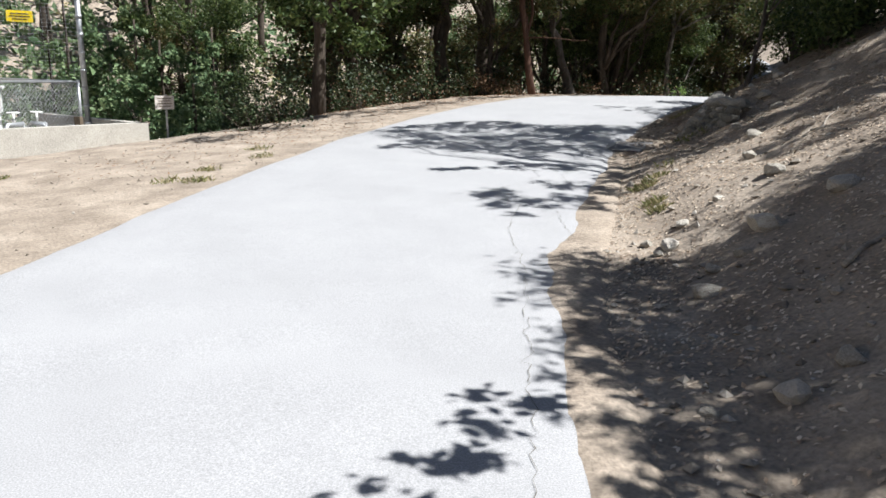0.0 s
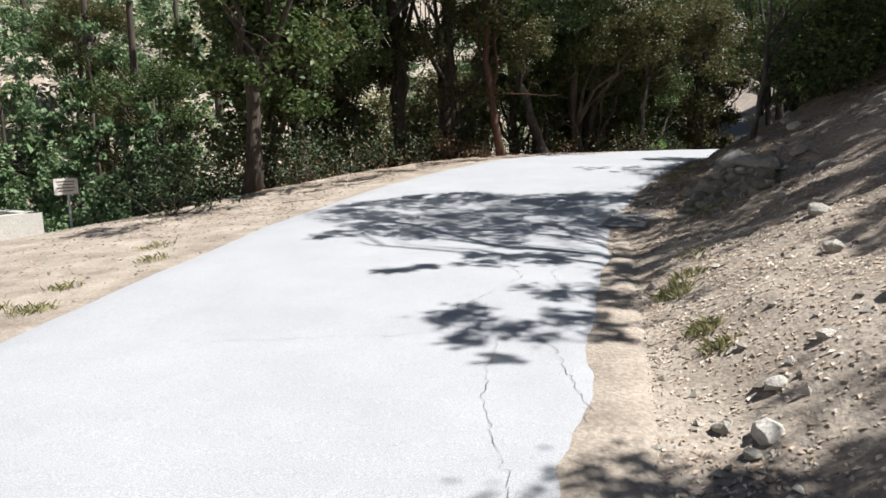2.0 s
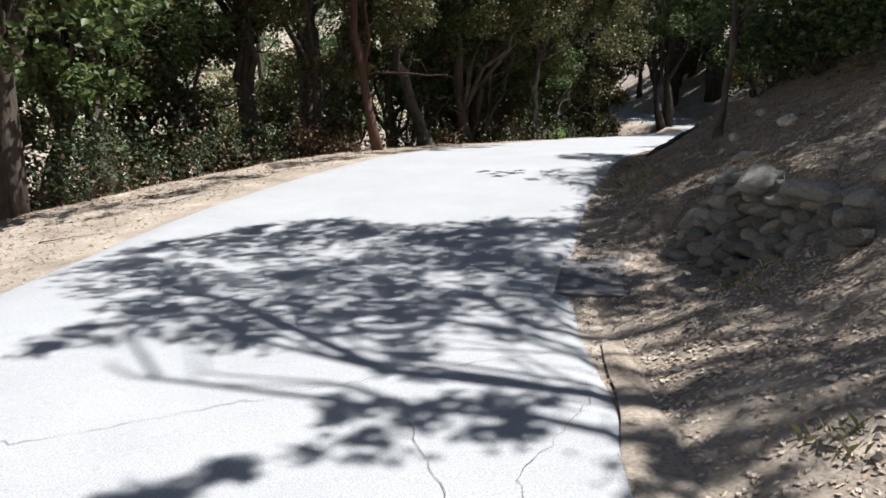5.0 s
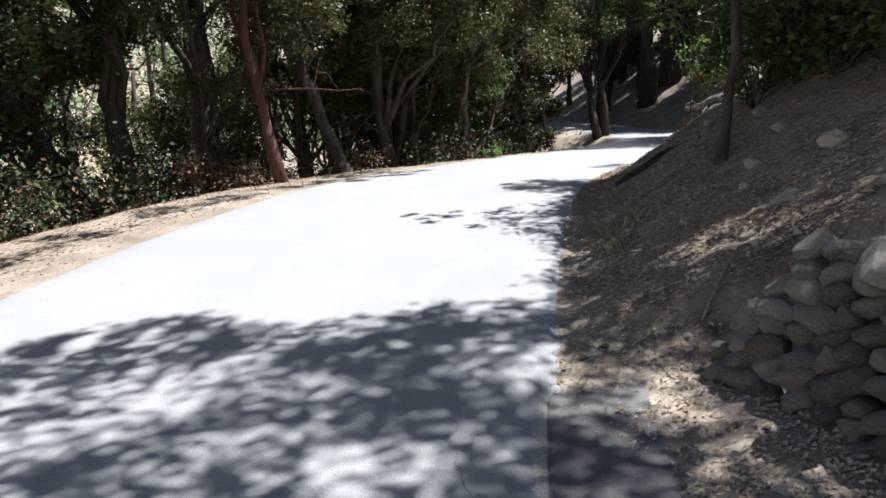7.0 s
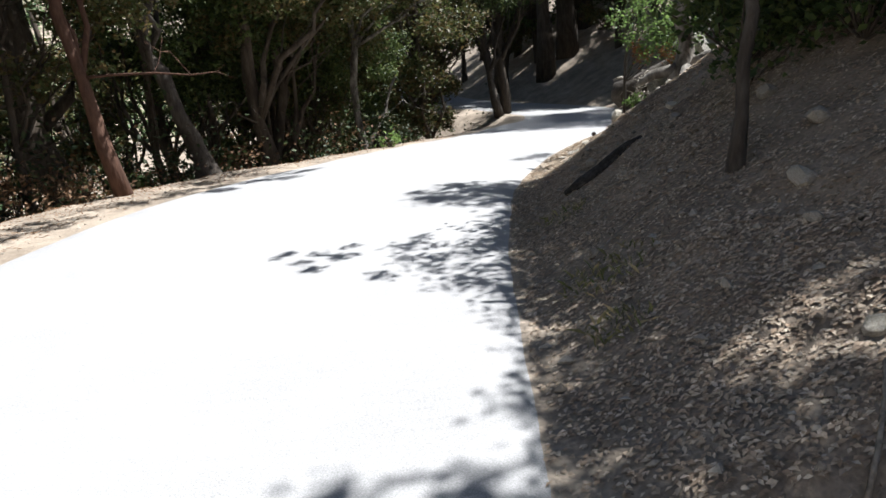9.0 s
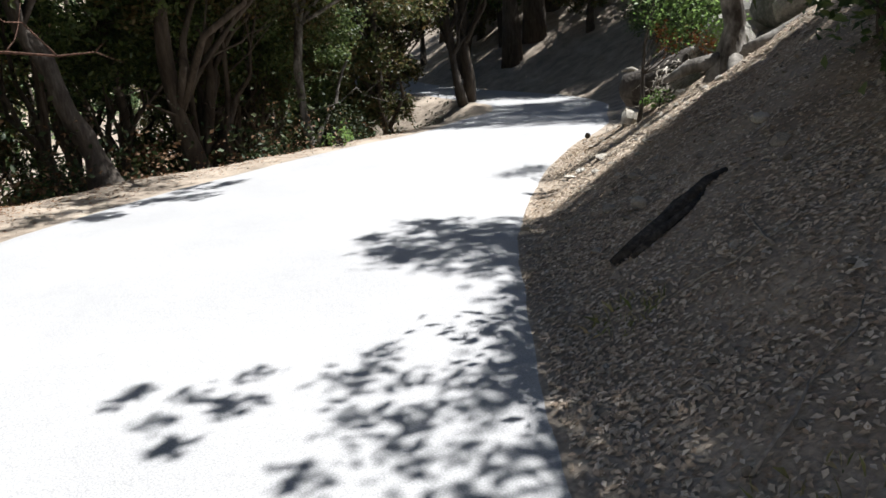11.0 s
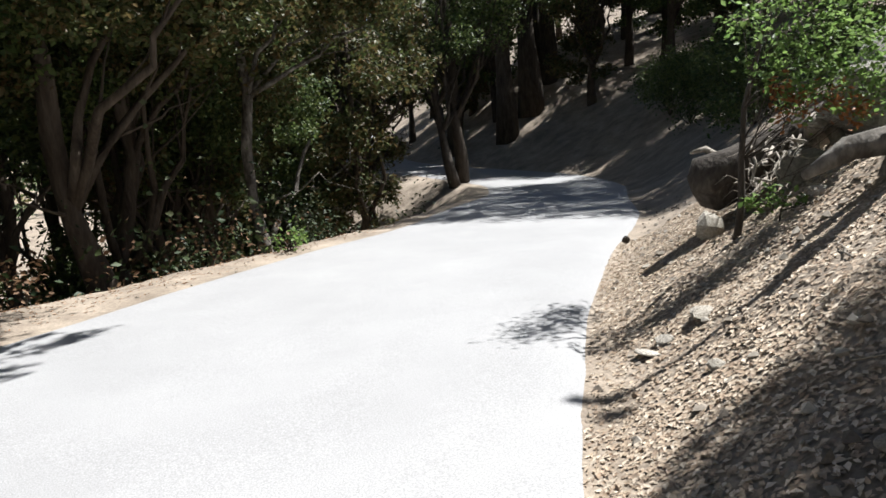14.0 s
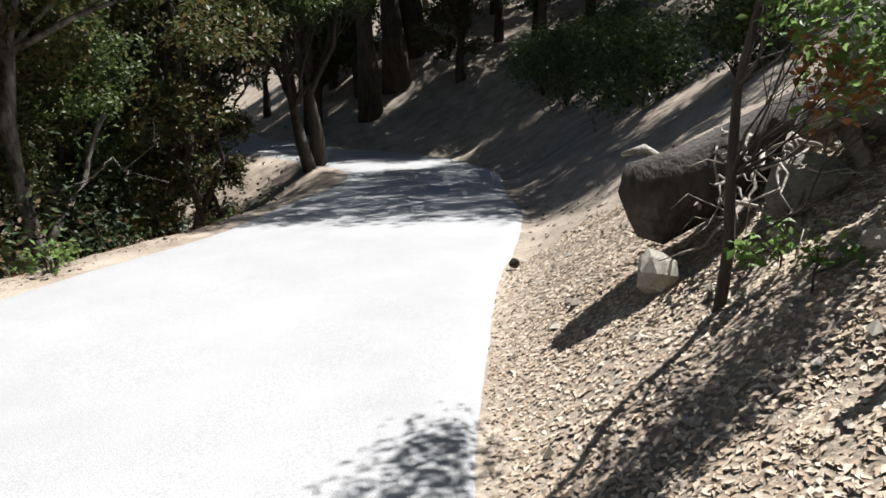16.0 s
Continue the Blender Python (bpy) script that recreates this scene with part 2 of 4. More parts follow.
def bumps(x, y, scale, seed):
    """Smooth value noise from -1 to 1."""
    r = np.random.default_rng(seed).uniform(-1, 1, (64, 64))
    gx, gy = x / scale, y / scale
    ix, iy = np.floor(gx).astype(int), np.floor(gy).astype(int)
    fx, fy = gx - ix, gy - iy
    fx, fy = fx * fx * (3 - 2 * fx), fy * fy * (3 - 2 * fy)
    g = lambda i, j: r[i % 64, j % 64]
    return (g(ix, iy) * (1 - fx) + g(ix + 1, iy) * fx) * (1 - fy) + (g(ix, iy + 1) * (1 - fx) + g(ix + 1, iy + 1) * fx) * fy


def land(x, y):
    """Ground height at arrays of places."""
    x, y = np.asarray(x, float), np.asarray(y, float)
    u, hw, z, yy = along(x, y)
    vr, vl = np.maximum(u - hw, 0), np.maximum(-u - hw, 0)
    rough = 0.5 * bumps(x, y, 1.1, 1) + 0.3 * bumps(x, y, 0.45, 2) + 0.2 * bumps(x, y, 0.2, 3)
    steep = np.interp(yy, [0, 2, 5, 9, 14, 16, 19, 22, 25, 34], [0.6, 0.6, 0.46, 0.5, 0.48, 0.57, 0.66, 0.66, 0.58, 0.6])
    foot = np.maximum(vr - np.interp(yy, [1.5, 3, 4.5], [0.5, 0.42, 0.0]), 0)
    rise = steep * (foot - 0.2 * (1 - np.exp(-foot / 0.2))) + 0.05 * (vr - foot)
    rise = np.where(vr > 9, steep * 8.5 + 0.35 * (vr - 9), rise)
    niche = np.clip((1.75 - np.abs(yy - 10.35)) / 0.4, 0, 1)
    cut = np.minimum(rise + 0.12, 0.02 * vr - 0.02 + 2.4 * np.maximum(vr - 1.45, 0))
    rise = rise + (cut - rise) * niche
    rise = np.minimum(rise, 14 + 0.05 * vr)
    sh = np.interp(yy, [-10, 6, 9, 12, 16, 20, 23, 27, 60], [7.0, 6.5, 4.5, 2.6, 2.0, 1.5, 0.7, 0.4, 0.3])
    past = np.maximum(vl - sh, 0)
    fall = -np.minimum(vl, sh) * np.interp(yy, [0, 8, 12, 20], [0.05, 0.07, 0.03, 0.0])
    steepl = np.interp(yy, [6, 12, 18, 22, 26], [0.13, 0.2, 0.3, 0.45, 0.6])
    drop = np.minimum(steepl * past, 5.0)
    far = np.maximum(past - 24, 0)
    fall = fall - drop + np.minimum(0.42 * far, 60)
    h = z + rise + fall
    h = h + rough * (0.14 * np.clip(vr / 1.0, 0, 1) + 0.05 * np.clip(vl / 0.8, 0, 1)) + 0.5 * bumps(x, y, 6.0, 4) * np.clip((vr - 3) / 6, 0, 1)
    return h - 0.06 * np.clip((hw - 0.3 - np.abs(u)) / 0.25, 0, 1)


def height(x, y):
    return float(land(np.array([x]), np.array([y]))[0])


def graded(lo, a, b, hi, fine, grow=1.16):
    mid = list(np.arange(a, b, fine))
    right, step, p = [], fine, b
    while p < hi:
        right.append(p)
        step = min(step * grow, 14)
        p += step
    left, step, p = [], fine, a - fine
    while p > lo:
        left.append(p)
        step = min(step * grow, 14)
        p -= step
    return np.array(left[::-1] + mid + right)


def sheet(name, gx, gy, zz, material):
    nx, ny = len(gx), len(gy)
    xx, yy = np.meshgrid(gx, gy, indexing="ij")
    v = np.stack([xx, yy, zz], -1).reshape(-1, 3)
    i, j = np.meshgrid(np.arange(nx - 1), np.arange(ny - 1), indexing="ij")
    a = (i * ny + j).ravel()
    f = np.stack([a, a + ny, a + ny + 1, a + 1], 1)
    return mesh_of(name, v, f.tolist(), material)


gx, gy = graded(-420, -6, 13, 420, 0.13), graded(-300, -3, 27, 520, 0.13)
xx, yy = np.meshgrid(gx, gy, indexing="ij")
ground = new("ground", sheet("ground", gx, gy, land(xx, yy), M_DIRT))
tagged(ground, "dry brown dirt slope with leaf litter beside the road", "ground", kind="structure")

# road sheet with ragged edges
ACROSS = 22
rv, rf = [], []
seg = LINE[(LINE[:, 1] > -39) & (LINE[:, 1] < 74)]
dense = []
for p, q in zip(seg[:-1], seg[1:]):
    k = max(1, int(np.hypot(*(q[:2] - p[:2])) / 0.08))
    dense += [p + (q - p) * i / k for i in range(k)]
dense = np.array(dense)
tang = np.gradient(dense[:, :2], axis=0)
tang /= np.linalg.norm(tang, axis=1, keepdims=True)
for i, (p, d) in enumerate(zip(dense, tang)):
    nrm = np.array([d[1], -d[0]])
    for k in range(ACROSS + 1):
        s = -1 + 2 * k / ACROSS
        w = p[2]
        if k == 0 or k == ACROSS:
            e = 0.09 * noise.noise(Vector((i * 0.03, k, 0))) + 0.045 * noise.noise(Vector((i * 0.13, k, 3))) + 0.02 * noise.noise(Vector((i * 0.45, k, 5)))
            w += e
        q = p[:2] + nrm * s * w
        edge = 0.05 if k in (0, ACROSS) else 0.0
        rv.append((q[0], q[1], p[3] + 0.02 + 0.015 * (1 - s * s) - edge + 0.012 * noise.noise(Vector((q[0] * 0.5, q[1] * 0.5, 0)))))
for i in range(len(dense) - 1):
    for k in range(ACROSS):
        a = i * (ACROSS + 1) + k
        rf.append((a, a + 1, a + ACROSS + 2, a + ACROSS + 1))
road = tagged(new("road", mesh_of("road", rv, rf, M_ROAD)), "pale worn asphalt lane, cracked, with ragged edges", "road", kind="structure")

# soil and litter washed over the lane's inner edge
sv, sf = [], []
rows = [(i, p, d) for i, (p, d) in enumerate(zip(dense, tang)) if -6 < p[1] < 8.4]
for i, p, d in rows:
    nrm = np.array([d[1], -d[0]])
    deep = np.interp(p[1], [-4, 0, 6, 7.6, 8.4], [0.3, 0.42, 0.38, 0.14, 0.02])
    reach = max(0.02, deep * (0.75 + 0.6 * noise.noise(Vector((i * 0.021, 1, 0))) + 0.3 * noise.noise(Vector((i * 0.09, 2, 0))) + 0.15 * noise.noise(Vector((i * 0.33, 3, 0)))))
    for k in range(5):
        w = p[2] - reach + (reach + 0.16) * k / 4
        q = p[:2] + nrm * w
        sv.append((q[0], q[1], p[3] + 0.02 + 0.015 * (1 - (w / p[2]) ** 2) + 0.012 * noise.noise(Vector((q[0] * 0.5, q[1] * 0.5, 0))) + (-0.004 if k == 0 else 0.009 if k < 4 else -0.03)))
for i in range(len(rows) - 1):
    for k in range(4):
        a = i * 5 + k
        sf.append((a, a + 1, a + 6, a + 5))
tagged(new("sand_drift", mesh_of("sand_drift", sv, sf, M_DIRT)), "pale sandy soil washed onto the lane's edge", "sand", kind="stuff")

# ---- trees ----
def thing(name, x, y, z, label, category, group="", rz=0.0):
    ob = new(name)
    ob.matrix_world = pose(x, y, z, 0, 0, rz)
    return tagged(ob, label, category, group)


def bent(a, b, n, wob, rr):
    """A wavering line from a to b."""
    a, b = np.array(a, float), np.array(b, float)
    ln = np.linalg.norm(b - a)
    pts = [a + (b - a) * i / n for i in range(n + 1)]
    off = np.zeros(3)
    for i in range(1, n):
        off = off * 0.6 + rr.normal(size=3) * wob * ln / n
        pts[i] = pts[i] + off
    return pts


def tree(x, y, tall, r, clumps, label, lean=(0, 0), bark=None, leaf=None, size=0.11, per=1000, fork=None, group="trees beyond the road edge", seed=0, limbs=None, sides=10, dead=0, category="tree", twist=0.12, flat=0.3):
    """A tree with a tapered, flared trunk, limbs to its clumps of leaves, and a crown. clumps: x, y, z, radius, from the tree's foot."""
    rr = np.random.default_rng(seed + 11)
    z = height(x, y)
    t = thing("tree", x, y, z - 0.05, label, category, group)
    g = Geo()
    n = 9
    line = bent((0, 0, -0.25), (lean[0], lean[1], tall), n, twist, rr)
    radii = [r * (1.45 if i == 0 else 1.12 if i == 1 else 1.0 - 0.62 * (i / n)) for i in range(n + 1)]
    g.tube(line, radii, sides, 0.35)
    part("trunk", g.mesh("trunk", bark or M_BARK), t)
    cl = np.array(clumps, float).reshape(-1, 4)
    lb = Geo()
    ends = cl[: max(5, int(len(cl) * 0.6))] if limbs is None else cl[:limbs]
    for c in ends:
        k = rr.integers(max(3, n // 2), n + 1)
        a = np.array(line[k])
        if a[2] > c[2]:
            k = max(2, int(n * 0.45 * max(c[2], 0.6) / tall))
            a = np.array(line[k])
        ln = np.linalg.norm(c[:3] - a)
        b = bent(a, c[:3], 6, 0.22, rr)
        r0 = min(radii[k] * 0.6, 0.02 + 0.018 * ln)
        lb.tube(b, [r0 * (1 - 0.8 * i / 6) for i in range(7)], 6)
        for _ in range(4):
            s = rr.integers(2, 6)
            d = rr.normal(size=3) * c[3] * 0.75
            lb.tube(bent(b[s], np.array(b[s]) * 0.35 + (c[:3] + d) * 0.65, 3, 0.25, rr), [r0 * 0.3, r0 * 0.22, r0 * 0.16, r0 * 0.06], 4)
    for _ in range(dead):
        k = rr.integers(2, n - 1)
        a = np.array(line[k])
        an = rr.uniform(0, 2 * math.pi)
        e = a + np.array([math.cos(an), math.sin(an), rr.uniform(-0.35, 0.4)]) * rr.uniform(1.0, 2.6)
        b = bent(a, e, 5, 0.3, rr)
        lb.tube(b, [0.03, 0.024, 0.018, 0.013, 0.008, 0.003], 5)
        for s in (2, 3, 4):
            lb.tube(bent(b[s], np.array(b[s]) + rr.normal(size=3) * 0.4, 3, 0.3, rr), [0.011, 0.008, 0.006, 0.002], 4)
    if lb.n:
        part("limb", lb.mesh("limb", bark or M_BARK), t)
    if fork:
        fk = Geo()
        for a, e, fr in fork:
            ln = bent(a, e, 6, 0.1, rr)
            fk.tube(ln, [fr * (1 - 0.5 * i / 6) for i in range(7)], 8, 0.3)
        part("fork", fk.mesh("fork", bark or M_BARK), t)
    if len(cl):
        pts = []
        for c in cl:
            m = max(8, int(per * c[3] ** 2))
            subs = rr.normal(size=(max(3, m // 22), 3))
            subs = subs / np.linalg.norm(subs, axis=1, keepdims=True) * rr.uniform(0.25, 1.0, (len(subs), 1)) * c[3]
            subs[:, 2] *= 0.62
            q = subs[rr.integers(0, len(subs), m)] + rr.normal(size=(m, 3)) * c[3] * 0.14
            pts.append(q + c[:3])
        part("crown", leaf_mesh("crown", np.concatenate(pts), size, leaf or M_OAK, flat=flat), t)
    return t


def ball(n, cx, cy, cz, rx, rz, r0, r1, seed):
    """n clumps strewn through an ellipsoid, denser near its skin."""
    rr = np.random.default_rng(seed)
    d = rr.normal(size=(n, 3))
    d /= np.linalg.norm(d, axis=1, keepdims=True)
    d *= rr.uniform(0.35, 1, (n, 1)) ** 0.6
    return np.column_stack([cx + d[:, 0] * rx, cy + d[:, 1] * rx, cz + d[:, 2] * rz, rr.uniform(r0, r1, n)])


def cast(px, py, h, r):
    """A clump high above the lane whose shade falls round (px, py) on it."""
    z = float(along(np.array([px]), np.array([py]))[2][0])
    h = h * 1.25
    k = h / math.tan(SUN_EL)
    return (px + SUN_AZ.x * k, py + SUN_AZ.y * k, h + z, r)


def over(seed, n=7):
    """Boughs that reach out high over the road side of an edge tree."""
    return ball(n, 3.6, -0.2, 7.4, 2.0, 1.4, 0.9, 1.3, seed)


# the named trunks beyond the outer edge
EDGE = "trees beyond the road edge"
tree(-1.9, 21.6, 8.5, 0.22, np.concatenate([ball(14, -3.2, 1.0, 7.0, 3.2, 2.2, 0.8, 1.3, 1), over(901), [(c[0] + 1.9, c[1] - 21.6, c[2] + 0.3, c[3]) for c in (cast(-1.6, 15.4, 4.6, 0.7), cast(-0.9, 16.6, 4.6, 0.7), cast(-2.6, 14.2, 4.6, 0.7), cast(-4.2, 12.4, 5.0, 0.8), cast(-4.9, 10.6, 5.0, 0.7), cast(0.1, 18.2, 4.6, 0.7), cast(0.9, 19.0, 4.6, 0.6))]]), "grey oak with a trunk leaning far over the drop", lean=(-3.6, 0.6), bark=M_BARK2, seed=1, dead=3)
tree(-1.55, 22.8, 11, 0.26, np.concatenate([ball(12, 0, 1.0, 8.0, 2.6, 2.2, 0.8, 1.2, 2), over(902)]), "dark rough-barked cedar beside a leaning oak", lean=(-0.5, 0.3), leaf=M_PINE, seed=2, dead=9)
tree(0.6, 26.5, 13, 0.4, np.concatenate([ball(12, 0, 0.5, 9.5, 3.0, 2.4, 0.8, 1.3, 3), over(903)]), "thick cedar with deeply furrowed brown bark", lean=(-0.5, 0.2), leaf=M_PINE, seed=3, dead=12)
tree(1.78, 21.2, 9, 0.11, ball(9, -0.6, 0.4, 7.6, 1.8, 1.8, 0.7, 1.0, 4), "slender red-barked tree at the road edge", lean=(-1.1, 0.2), bark=M_BARKR, seed=4, dead=3, twist=0.06)
tree(3.37, 23.5, 3.4, 0.21, np.concatenate([ball(16, -0.8, 0.6, 6.6, 3.4, 2.0, 0.8, 1.3, 5), over(905), [(c[0] - 3.37, c[1] - 23.5, c[2] - 0.2, c[3]) for c in (cast(3.6, 20.7, 4.6, 0.6), cast(4.4, 21.1, 4.6, 0.45), cast(2.9, 20.3, 4.6, 0.55), cast(2.0, 20.0, 4.6, 0.6), cast(4.9, 21.2, 4.6, 0.4), cast(3.2, 21.4, 4.6, 0.6), cast(4.3, 20.5, 4.6, 0.4), cast(3.3, 20.0, 4.6, 0.45))]]), "grey oak with a thick forked leaning trunk", lean=(-1.0, 0.3), bark=M_BARK2, seed=5,
     fork=[((-0.85, 0.25, 3.0), (-2.2, 0.6, 6.6), 0.13), ((-0.85, 0.25, 3.0), (0.6, 0.4, 6.4), 0.115)], limbs=6)
tree(4.9, 26.2, 9, 0.19, np.concatenate([ball(14, 1.8, -0.8, 5.4, 1.8, 1.0, 0.5, 0.85, 118), ball(14, 0.5, -0.4, 4.2, 2.0, 1.0, 0.5, 0.8, 18), ball(12, 0.2, 0.4, 6.4, 2.6, 2.2, 0.8, 1.2, 6), ball(8, 2.4, 0, 6.2, 1.6, 1.0, 0.7, 1.0, 9)]), "dark oak trunk standing at the drop", lean=(-0.2, 0.5), leaf=M_OAKB, seed=6, dead=5, limbs=5)
tree(8.0, 28.2, 8.5, 0.125, np.concatenate([ball(10, 1.7, -0.8, 6.0, 1.6, 1.0, 0.5, 0.8, 117), ball(12, 0.3, 0.3, 5.4, 2.0, 1.0, 0.5, 0.8, 17), ball(14, 0.2, 0.6, 5.6, 2.4, 2.0, 0.7, 1.1, 7), ball(7, 2.2, 0, 6.2, 1.4, 1.0, 0.7, 1.0, 8)]), "oak with pale patched bark and a side stem", lean=(-0.3, 0.3), bark=M_BARKW, leaf=M_OAKB, seed=7, twist=0.05, limbs=4,
     fork=[((-0.02, 0.05, 0.9), (1.2, 0.5, 2.9), 0.06)], dead=2)
for i, (x, y, r, h) in enumerate([(3.9, 27.5, 0.16, 8), (7.15, 31.0, 0.24, 9), (7.6, 31.4, 0.2, 9), (6.32, 30.0, 0.2, 9), (6.85, 30.2, 0.16, 8), (0.4, 22.4, 0.1, 7), (-4.4, 21.0, 0.13, 8), (-3.4, 23.5, 0.14, 8), (2.6, 26.5, 0.15, 9)]):
    tree(x, y, h, r * 0.75, np.concatenate([ball(11, 0, 0.3, h * 0.56, 1.9, 1.7, 0.6, 0.95, 20 + i), ball(8, 1.6, -0.5, h * 0.6, 1.3, 0.9, 0.5, 0.8, 320 + i)]), "dark slender oak trunk under dense leaves", lean=(random.uniform(-0.6, 0.2), 0.2), seed=20 + i, leaf=M_OAKB if i % 2 else M_OAK, dead=3, limbs=5)
tree(16.8, 36.6, 9, 0.16, np.concatenate([ball(13, -0.5, 0.2, 6.2, 2.6, 2.2, 0.8, 1.2, 41), over(941)]), "dark oak leaning beside the bend", lean=(-1.4, 0.2), seed=41, bark=M_BARK2, twist=0.1)
tree(17.2, 36.9, 10, 0.2, ball(14, 0.2, 0.2, 7.0, 2.6, 2.6, 0.8, 1.2, 42), "dark straight trunk beside the bend", lean=(-0.4, 0.1), seed=42)

# undergrowth and crowns that fill the wood below the edge
rr0 = np.random.default_rng(5)
proto = []
for i in range(5):
    h = rr0.uniform(7.5, 11)
    cl = ball(16, 0, 0, h * (0.62 if i < 2 else 0.7), 2.5, h * (0.33 if i < 2 else 0.26), 0.8, 1.3, 60 + i)
    if i < 2:
        cl = np.concatenate([cl, ball(7, 0, 0, h * 0.25, 1.8, h * 0.14, 0.6, 0.9, 90 + i)])
    proto.append(tree(-14 - 3 * i, 34 + 4 * i, h, 0.17, cl, "dense dark oak in the wood below the road", lean=(rr0.uniform(-0.7, 0.7), rr0.uniform(-0.5, 0.5)), leaf=(M_OAK, M_OAKB, M_OAK, M_OAKB, M_OAK)[i], seed=60 + i, size=0.16, per=620, group="oaks in the wood", dead=4))
spots = [(-4.1, 14.8), (-4.7, 18.0), (-3.6, 17.8), (-4.0, 21.2), (-4.5, 28.0), (2.9, 28.5), (5.4, 28.2), (0.6, 31.5), (6.6, 30.6),
         (7.0, 32.5), (4.2, 33.5), (12.4, 35.0), (9.8, 36.5), (14.2, 38.0), (6.0, 38.0), (12.6, 41.5), (15.0, 44.5), (10.0, 45.0), (2.0, 38.0), (-2.5, 35.0), (16.0, 50.0), (13.0, 53.0), (19.0, 56.0), (8.0, 52.0), (23.5, 67.0), (17.0, 64.0), (28.5, 40.5), (31.0, 37.5), (34.0, 35.0), (37.5, 33.0), (41.0, 31.0), (35.0, 41.0), (39.0, 37.5), (44.0, 35.0), (31.5, 44.0), (46.0, 29.0), (27.0, 36.5), (24.0, 47.5), (27.0, 51.0), (30.5, 49.5), (23.0, 53.0), (26.5, 57.0), (33.5, 52.0), (37.0, 45.5), (29.0, 60.0), (40.0, 41.0), (14.5, 47.0), (11.0, 40.5), (8.5, 41.0), (25.5, 39.6), (28.0, 37.8), (30.5, 35.2), (33.0, 32.6), (36.0, 30.0), (23.6, 44.4), (22.8, 47.0)]
for k, (x, y) in enumerate(spots):
    o = proto[k % 2 if y < 23 or y > 31 else 2 + k % 3]
    copy_thing(o, pose(x, y, height(x, y) - 0.1, 0, 0, rr0.uniform(0, 360)))


def bush(x, y, r, label, leaf, size=0.07, per=420, seed=0, n=9, tall=0.8, category="bush", name="bush"):
    rr = np.random.default_rng(seed)
    t = thing(name, x, y, height(x, y) - 0.03, label, category)
    cl = np.column_stack([rr.normal(size=(n, 2)) * r * 0.5, rr.uniform(0.2, 1, n) * tall * r * 1.5, rr.uniform(0.35, 0.6, n) * r])
    g = Geo()
    for c in cl:
        g.tube(bent((0, 0, 0), c[:3], 5, 0.2, rr), [0.012, 0.011, 0.009, 0.007, 0.005, 0.002], 5)
    part("stem", g.mesh("stem", M_BARK), t)
    pts = np.concatenate([rr.normal(size=(max(6, int(per * c[3] ** 2)), 3)) * c[3] * 0.45 + c[:3] for c in cl])
    part("foliage", leaf_mesh("foliage", pts, size, leaf), t)
    return t


# M_UNDER shrubs take the leaf colours already darkened as shade
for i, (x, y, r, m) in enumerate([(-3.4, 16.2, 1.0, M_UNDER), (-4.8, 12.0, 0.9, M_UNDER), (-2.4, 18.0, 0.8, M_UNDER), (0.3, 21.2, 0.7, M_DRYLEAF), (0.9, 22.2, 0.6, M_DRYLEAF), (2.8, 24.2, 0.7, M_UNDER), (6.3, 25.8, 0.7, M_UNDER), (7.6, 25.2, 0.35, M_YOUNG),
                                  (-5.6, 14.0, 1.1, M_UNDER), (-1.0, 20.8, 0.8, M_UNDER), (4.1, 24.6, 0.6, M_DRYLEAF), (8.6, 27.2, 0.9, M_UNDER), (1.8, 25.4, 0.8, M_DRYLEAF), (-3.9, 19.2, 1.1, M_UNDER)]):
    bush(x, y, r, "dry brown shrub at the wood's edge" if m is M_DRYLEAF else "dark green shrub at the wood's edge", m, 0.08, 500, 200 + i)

# ---- trees on the bank, whose shade lies on the lane ----
BANK = "trees on the bank"


def bank_tree(x, y, tall, r, shade, label, seed, lean=(0, 0), extra=None, leaf=None, size=0.10, per=1100, bark=None, limbs=None):
    z = height(x, y) - 0.05
    cl = [(c[0] - x, c[1] - y, c[2] - z, c[3]) for c in shade] + [tuple(c) for c in (extra if extra is not None else [])]
    return tree(x, y, tall, r, cl, label, lean=lean, leaf=leaf or M_OAK, bark=bark or M_BARK2, size=size, per=per, seed=seed, group=BANK, limbs=limbs)


# boughs whose shade lies on the bank itself
def boughs(x0, x1, y0, y1, n, h0, h1, r0, r1, seed):
    rr = np.random.default_rng(seed)
    out = []
    for _ in range(n):
        px, py = rr.uniform(x0, x1), rr.uniform(y0, y1)
        u, hw, z, yy = along(np.array([px]), np.array([py]))
        if u[0] > hw[0] + 0.2:
            g0 = height(px, py)
            c = cast(px, py, rr.uniform(h0, h1), rr.uniform(r0, r1))
            lane = float(z[0])
            out.append((c[0], c[1], c[2] + g0 - lane, c[3]))
    return out


bank_tree(7.0, -2.6, 3.6, 0.2, [cast(1.5, 0.7, 4.6, 0.8), cast(1.9, 1.9, 5.2, 0.8), cast(2.4, -0.6, 4.6, 1.1), cast(2.6, 2.6, 5.4, 0.8), cast(0.75, 0.9, 4.0, 0.32), cast(0.8, 1.7, 4.2, 0.3), cast(0.9, 0.2, 3.6, 0.4), cast(0.35, -0.3, 2.6, 0.34), cast(0.1, -0.6, 2.4, 0.26), cast(-0.1, -0.85, 2.4, 0.22), cast(-0.35, -1.05, 2.4, 0.2), cast(0.2, -1.0, 2.4, 0.22), cast(0.9, -0.8, 3.0, 0.4)], "spreading oak high on the bank", 301, lean=(-1.0, 0.4))
